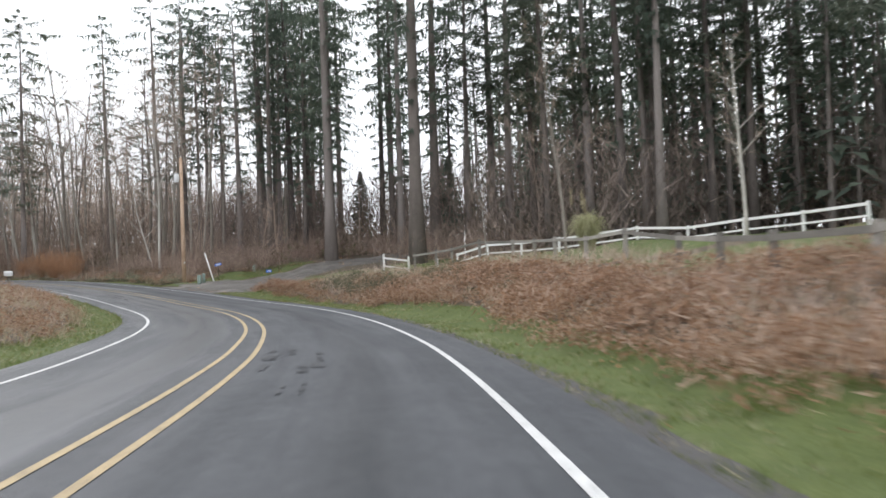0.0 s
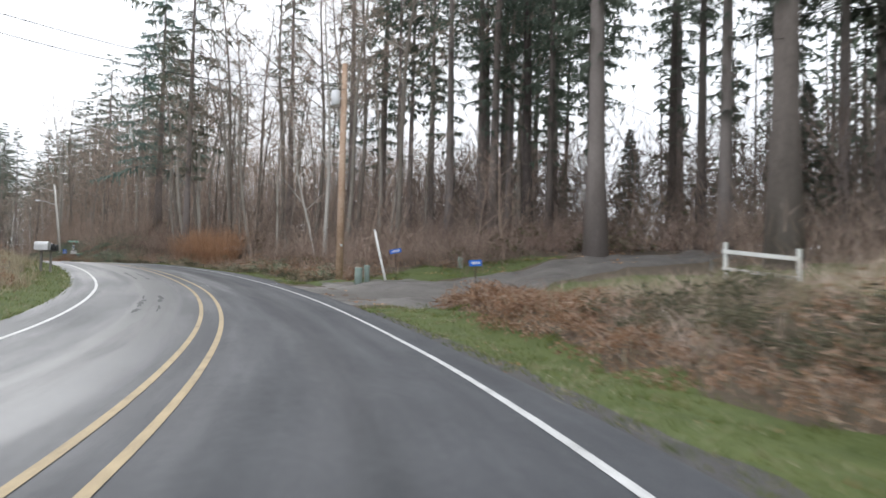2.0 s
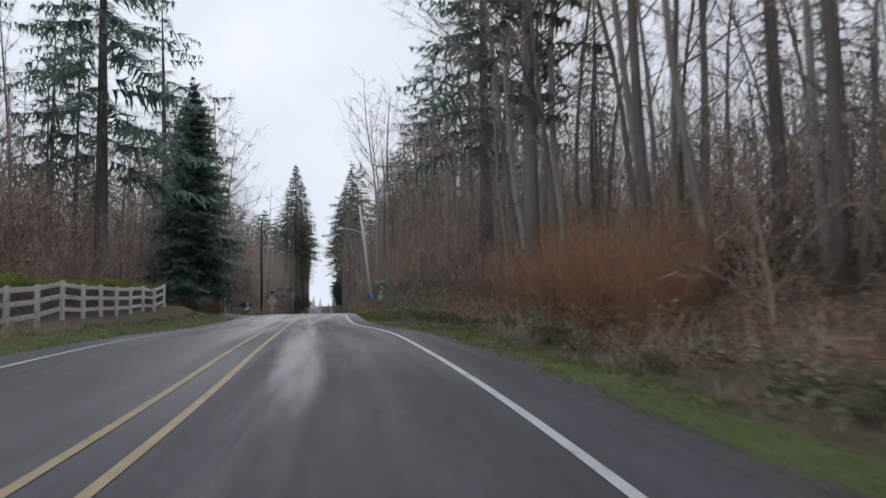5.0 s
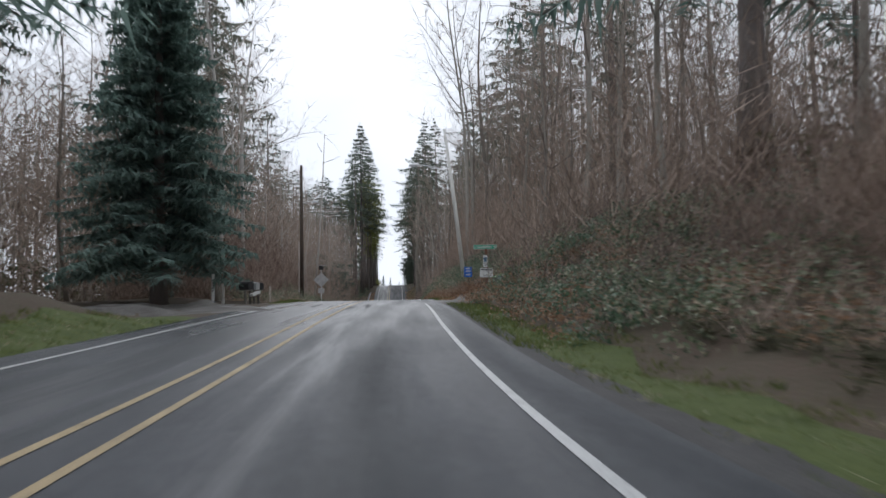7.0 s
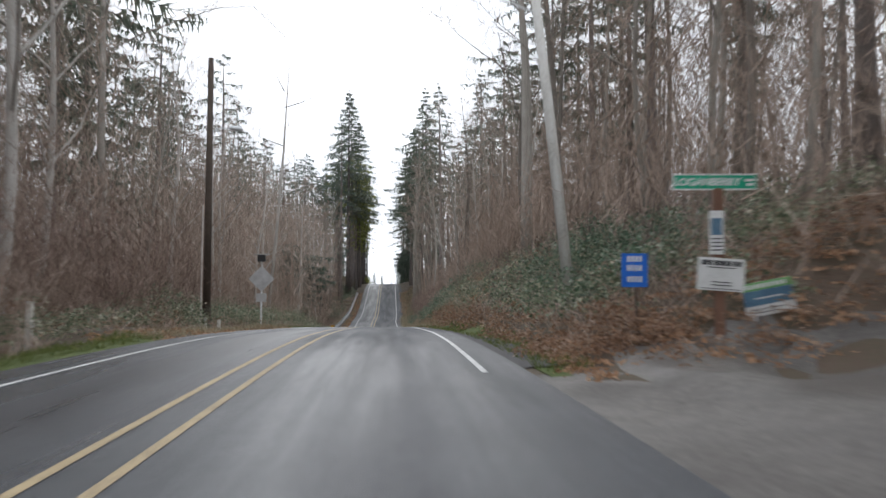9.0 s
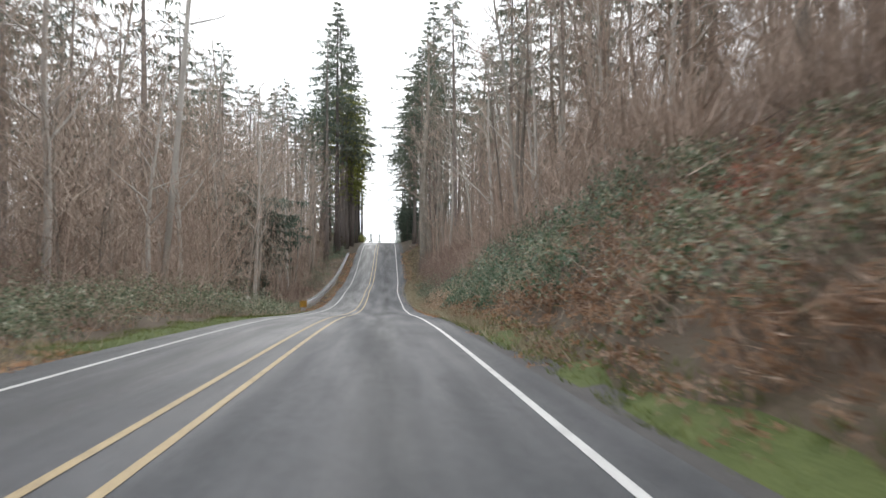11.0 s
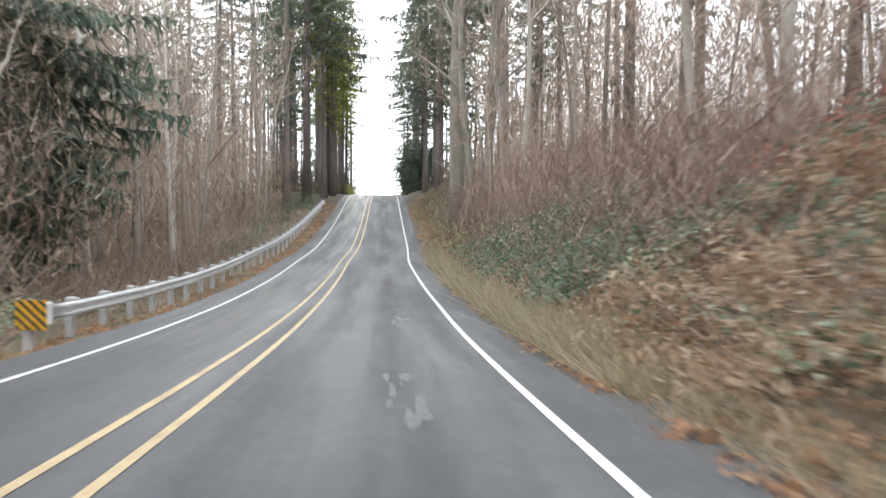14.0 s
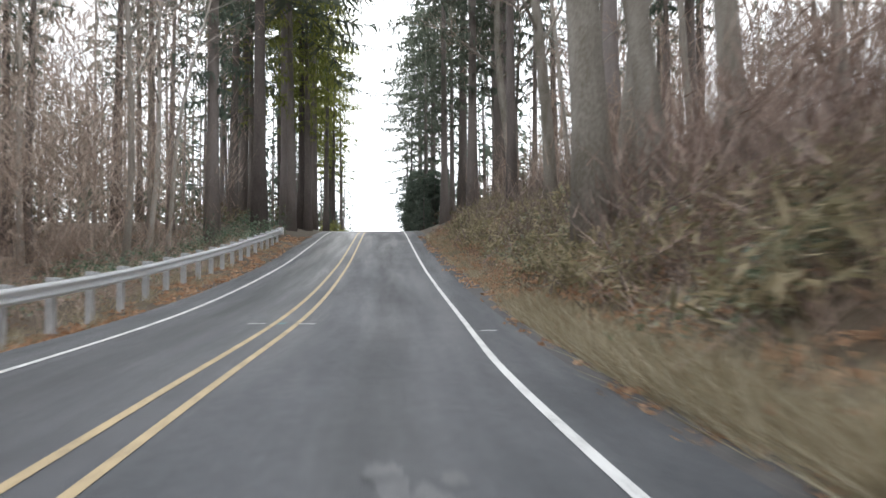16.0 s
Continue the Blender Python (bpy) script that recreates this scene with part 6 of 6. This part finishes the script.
board = thing("notice_board", 148.3, 5.42, "white printed board nailed askew to the post", "sign", "", -6)
m = Matrix.Translation((.0, -.1, dz + 1.4)) @ Matrix.Rotation(radians(4), 4, "Y")
block("panel", (-.37, .37, -.006, .006, -.26, .26), WHITE_PAINT, board, "", m, .002)
bars("writing", board, INK, -.37, .37, [(.14, .22, a, b) for a, b in ((.08, .2), (.22, .3), (.34, .44), (.46, .58), (.6, .7), (.74, .82), (.84, .92))] + [(.1, .115, .2, .8), (-.13, -.115, .3, .72), (-.18, -.165, .3, .72), (-.235, -.225, .08, .92)], -.0075, m)
small = thing("estate_sign", 148.25, 6.2, "tilted green, blue and white sign on a thin stake", "sign", "", -6)
dz2 = float(.1 - rise(148.25, 6.2))
round_part("stake", [(-.2, .02, -.2), (-.15, .02, dz2 + 1.2)], [.015, .015], STEEL, small, "", 6)
m = Matrix.Translation((0, -.02, dz2 + 1.04)) @ Matrix.Rotation(radians(-11), 4, "Y")
block("panel", (-.4, .4, -.006, .006, -.27, .27), WHITE_PAINT, small, "", m, .002)
block("sky_band", (-.4, .4, -.0105, -.0085, -.1, .14), SIGN_SLATE, small, "dark blue printed band", m, 0)
block("head_band", (-.4, .4, -.0105, -.0085, .142, .268), SIGN_LIME, small, "green printed band", m, 0)
bars("writing", small, WHITE_PAINT, -.38, .38, [(.17, .24, .05 + .1 * k, .12 + .1 * k) for k in range(9)] + [(.0, .02, .2, .8)], -.012, m)
bars("small_writing", small, INK, -.38, .38, [(-.17, -.16, .1, .8), (-.22, -.21, .1, .7)], -.0085, m)
number_sign(149.7, 4.5, float(1.6 - rise(149.7, 4.5)), .46, .6, "blue plate with rows of pale figures by the lane", 0,
            [(z, z + .17, .22 + .15 * k, .32 + .15 * k) for z in (.25, -.02, -.35) for k in range(4)], -6)


# guard rail
def guard_rail(s0, count, step, d):
    rail = thing("guard_rail", s0, d, "galvanised steel guard rail on posts beside the road", "guard rail", "", 0, 0)
    inv = rail.matrix_world.inverted()
    top = lambda s: np.interp(s, (229, 240, 252, 261, 270, 281, 296), (.5, .52, .66, .8, .92, 1.0, .95))
    ss = s0 + step * np.arange(count)
    bm = bmesh.new()
    prof = [(0.0, 0.0), (-.02, -.02), (-.085, -.05), (-.085, -.1), (-.02, -.145), (-.02, -.17), (-.085, -.215), (-.085, -.265), (-.02, -.295), (0, -.312)]
    rows = []
    for s in np.arange(ss[0] + .2, ss[-1] + .4, .95):
        p, g = lane_at(s)
        ring = []
        for off, z in prof:
            w = Vector(over_road(s, d - off, float(top(s)) + z))
            ring.append(bm.verts.new(inv @ w))
        rows.append(ring)
    for a, b in zip(rows, rows[1:]):
        for k in range(len(prof) - 1):
            bm.faces.new((a[k], a[k + 1], b[k + 1], b[k]))
    r = bmesh.ops.solidify(bm, geom=bm.faces[:], thickness=.004)
    beam = part("beam", bm, STEEL, rail, "corrugated steel beam", True)
    bm = bmesh.new()
    box(bm, -.07, .07, -.09, .09, -.55, 1.0, None, .006)
    me = bpy.data.meshes.new("post")
    bm.to_mesh(me)
    bm.free()
    me.materials.append(POST_STEEL)
    bm = bmesh.new()
    box(bm, -.07, .07, -.05, .05, -.31, .04, None, .005)
    me2 = bpy.data.meshes.new("block")
    bm.to_mesh(me2)
    bm.free()
    me2.materials.append(POST_STEEL)
    for s in ss:
        tz = float(top(s))
        for name, mesh, off, z in (("post", me, .19, tz + .05 - 1.0), ("block", me2, .07, tz)):
            ob = child(name, mesh, rail)
            ob.matrix_basis = inv @ (Matrix.Translation(Vector(over_road(s, d - off, z))) @ Matrix.Rotation(radians(heading(s)), 4, "Z"))
    end = inv @ Vector(over_road(s0, d, float(top(s0))))
    M = Matrix.Translation(end)
    block("end_shoe", (-.2, .12, -.1, .35, -.36, .06), STEEL, rail, "steel end terminal", M, .02)
    lo, hi, top_z, low_z = -.36, .2, .14, -.42
    mark = block("hazard_panel", (lo, hi, -.125, -.105, low_z, top_z), SIGN_AMBER, rail, "amber panel with black diagonal stripes", M, .003)
    bm = bmesh.new()
    for k in range(-3, 4):
        x = lo + .02 + k * .18
        pts = []
        for edge in (x, x + .09):
            t0, t1 = max(0.0, (lo - edge) / .56), min(1.0, (hi - edge) / .56)
            if t1 > t0:
                pts.append([(edge + .56 * t, top_z - (top_z - low_z) * t) for t in (t0, t1)])
        if len(pts) == 2:
            bm.faces.new([bm.verts.new(end + Vector((px, -.1285, pz))) for px, pz in (pts[0][0], pts[1][0], pts[1][1], pts[0][1])])
    part("stripe", bm, INK, mark, "black stripes")
    far = inv @ Vector(over_road(float(ss[-1] + .3), d, float(top(ss[-1]))))
    block("end_plate", (-.15, .15, -.25, .25, -.34, .06), STEEL, rail, "flared steel end plate", Matrix.Translation(far), .02)


guard_rail(229.0, 34, 1.905, -6.35)


# marks on the asphalt
def road_patch(name, s, d, long, wide, mat, label, seed, points=11, lift=.009, ragged=.35):
    r = np.random.default_rng(seed)
    a = np.arange(points) / points * 6.283
    k = r.uniform(ragged, 1.2, points)
    q = over_road(s + np.cos(a) * k * long / 2, d + np.sin(a) * k * wide / 2, lift)
    c = over_road(s, d, lift)
    f = [[points, i, (i + 1) % points] for i in range(points)]
    me = mesh_from(name, np.r_[q, c[None]], f, mat)
    if me.polygons[0].normal.z < 0:
        me.flip_normals()
    return tagged(new(name, me), label, "road marking", "marks on the road", "structure")


def paint_mark(s, d, along, across, mat, label):
    bm = bmesh.new()
    q = [Vector(over_road(s + a * along / 2, d + b * across / 2, .012)) for a, b in ((-1, -1), (-1, 1), (1, 1), (1, -1))]
    bm.faces.new([bm.verts.new(v) for v in q])
    bmesh.ops.recalc_face_normals(bm, faces=bm.faces)
    ob = part("survey_mark", bm, mat)
    if ob.data.polygons[0].normal.z < 0:
        ob.data.flip_normals()
    return tagged(ob, label, "road marking", "marks on the road", "structure")


TEAL_PAINT = material("teal_paint", ((.3, (.05, .3, .3)), (.7, (.1, .42, .4))), 4, .6, 0)
for s, d, w in ((62.6, -1.35, .3), (62.3, -2.6, .3), (64.5, 1.85, .3), (260.5, -1.5, .32), (260.6, -2.45, .32), (259.2, 1.75, .28)):
    paint_mark(s, d, .1, w, WHITE_LINE, "short white survey mark on asphalt")
for s in (62.6, 260.6):
    paint_mark(s, -1.98, .1, .14, TEAL_PAINT, "small teal survey mark on asphalt")
for k, (s, d, l, w) in enumerate(((13.1, -1.05, 2.2, .75), (14.9, -1.3, 1.2, .4), (11.8, -.85, .9, .3), (9.6, -.85, .8, .25), (136.2, -1.2, 3.0, .6), (138.3, -1.0, 2.4, .5), (54, -3.5, 5.0, .5), (69, -3.4, 4.5, .45),
                                  (139.2, -3.3, 4.0, .5))):
    for j in range(13):
        u, w2 = math.sin(j * 2.4 + k * 1.7), math.cos(j * 3.1 + k)
        road_patch("tar_patch", s + u * l * .5, d + w2 * w * .6, l * (.12 + .03 * (j * 5 % 9)), w * (.12 + .04 * (j * 7 % 8)), TAR, "dark tar-filled crack patch in asphalt", 300 + k * 17 + j, 19, .008 + .0005 * j, .45)
PALE_PATCH = material("pale_patch", ((.3, (.07, .073, .078)), (.5, (.1, .103, .107)), (.7, (.15, .15, .15))), 4, .7, .3, 60)
for k, (s, d, l, w) in enumerate(((250.0, .45, 2.4, .8), (241, -.3, 1.6, .5), (222.3, .25, 3.0, .35), (231, .5, 2.0, .4))):
    for j in range(11):
        u, w2 = math.sin(j * 2.4 + k * 1.3), math.cos(j * 3.7 + k * 2)
        road_patch("pale_patch", s + u * l * .45, d + w2 * w * .5, l * (.12 + .04 * (j * 5 % 7)), w * (.12 + .05 * (j * 3 % 7)), PALE_PATCH, "pale scuffed patch in the asphalt", 400 + 13 * k + j, 19, .007 + .0004 * j, .65)
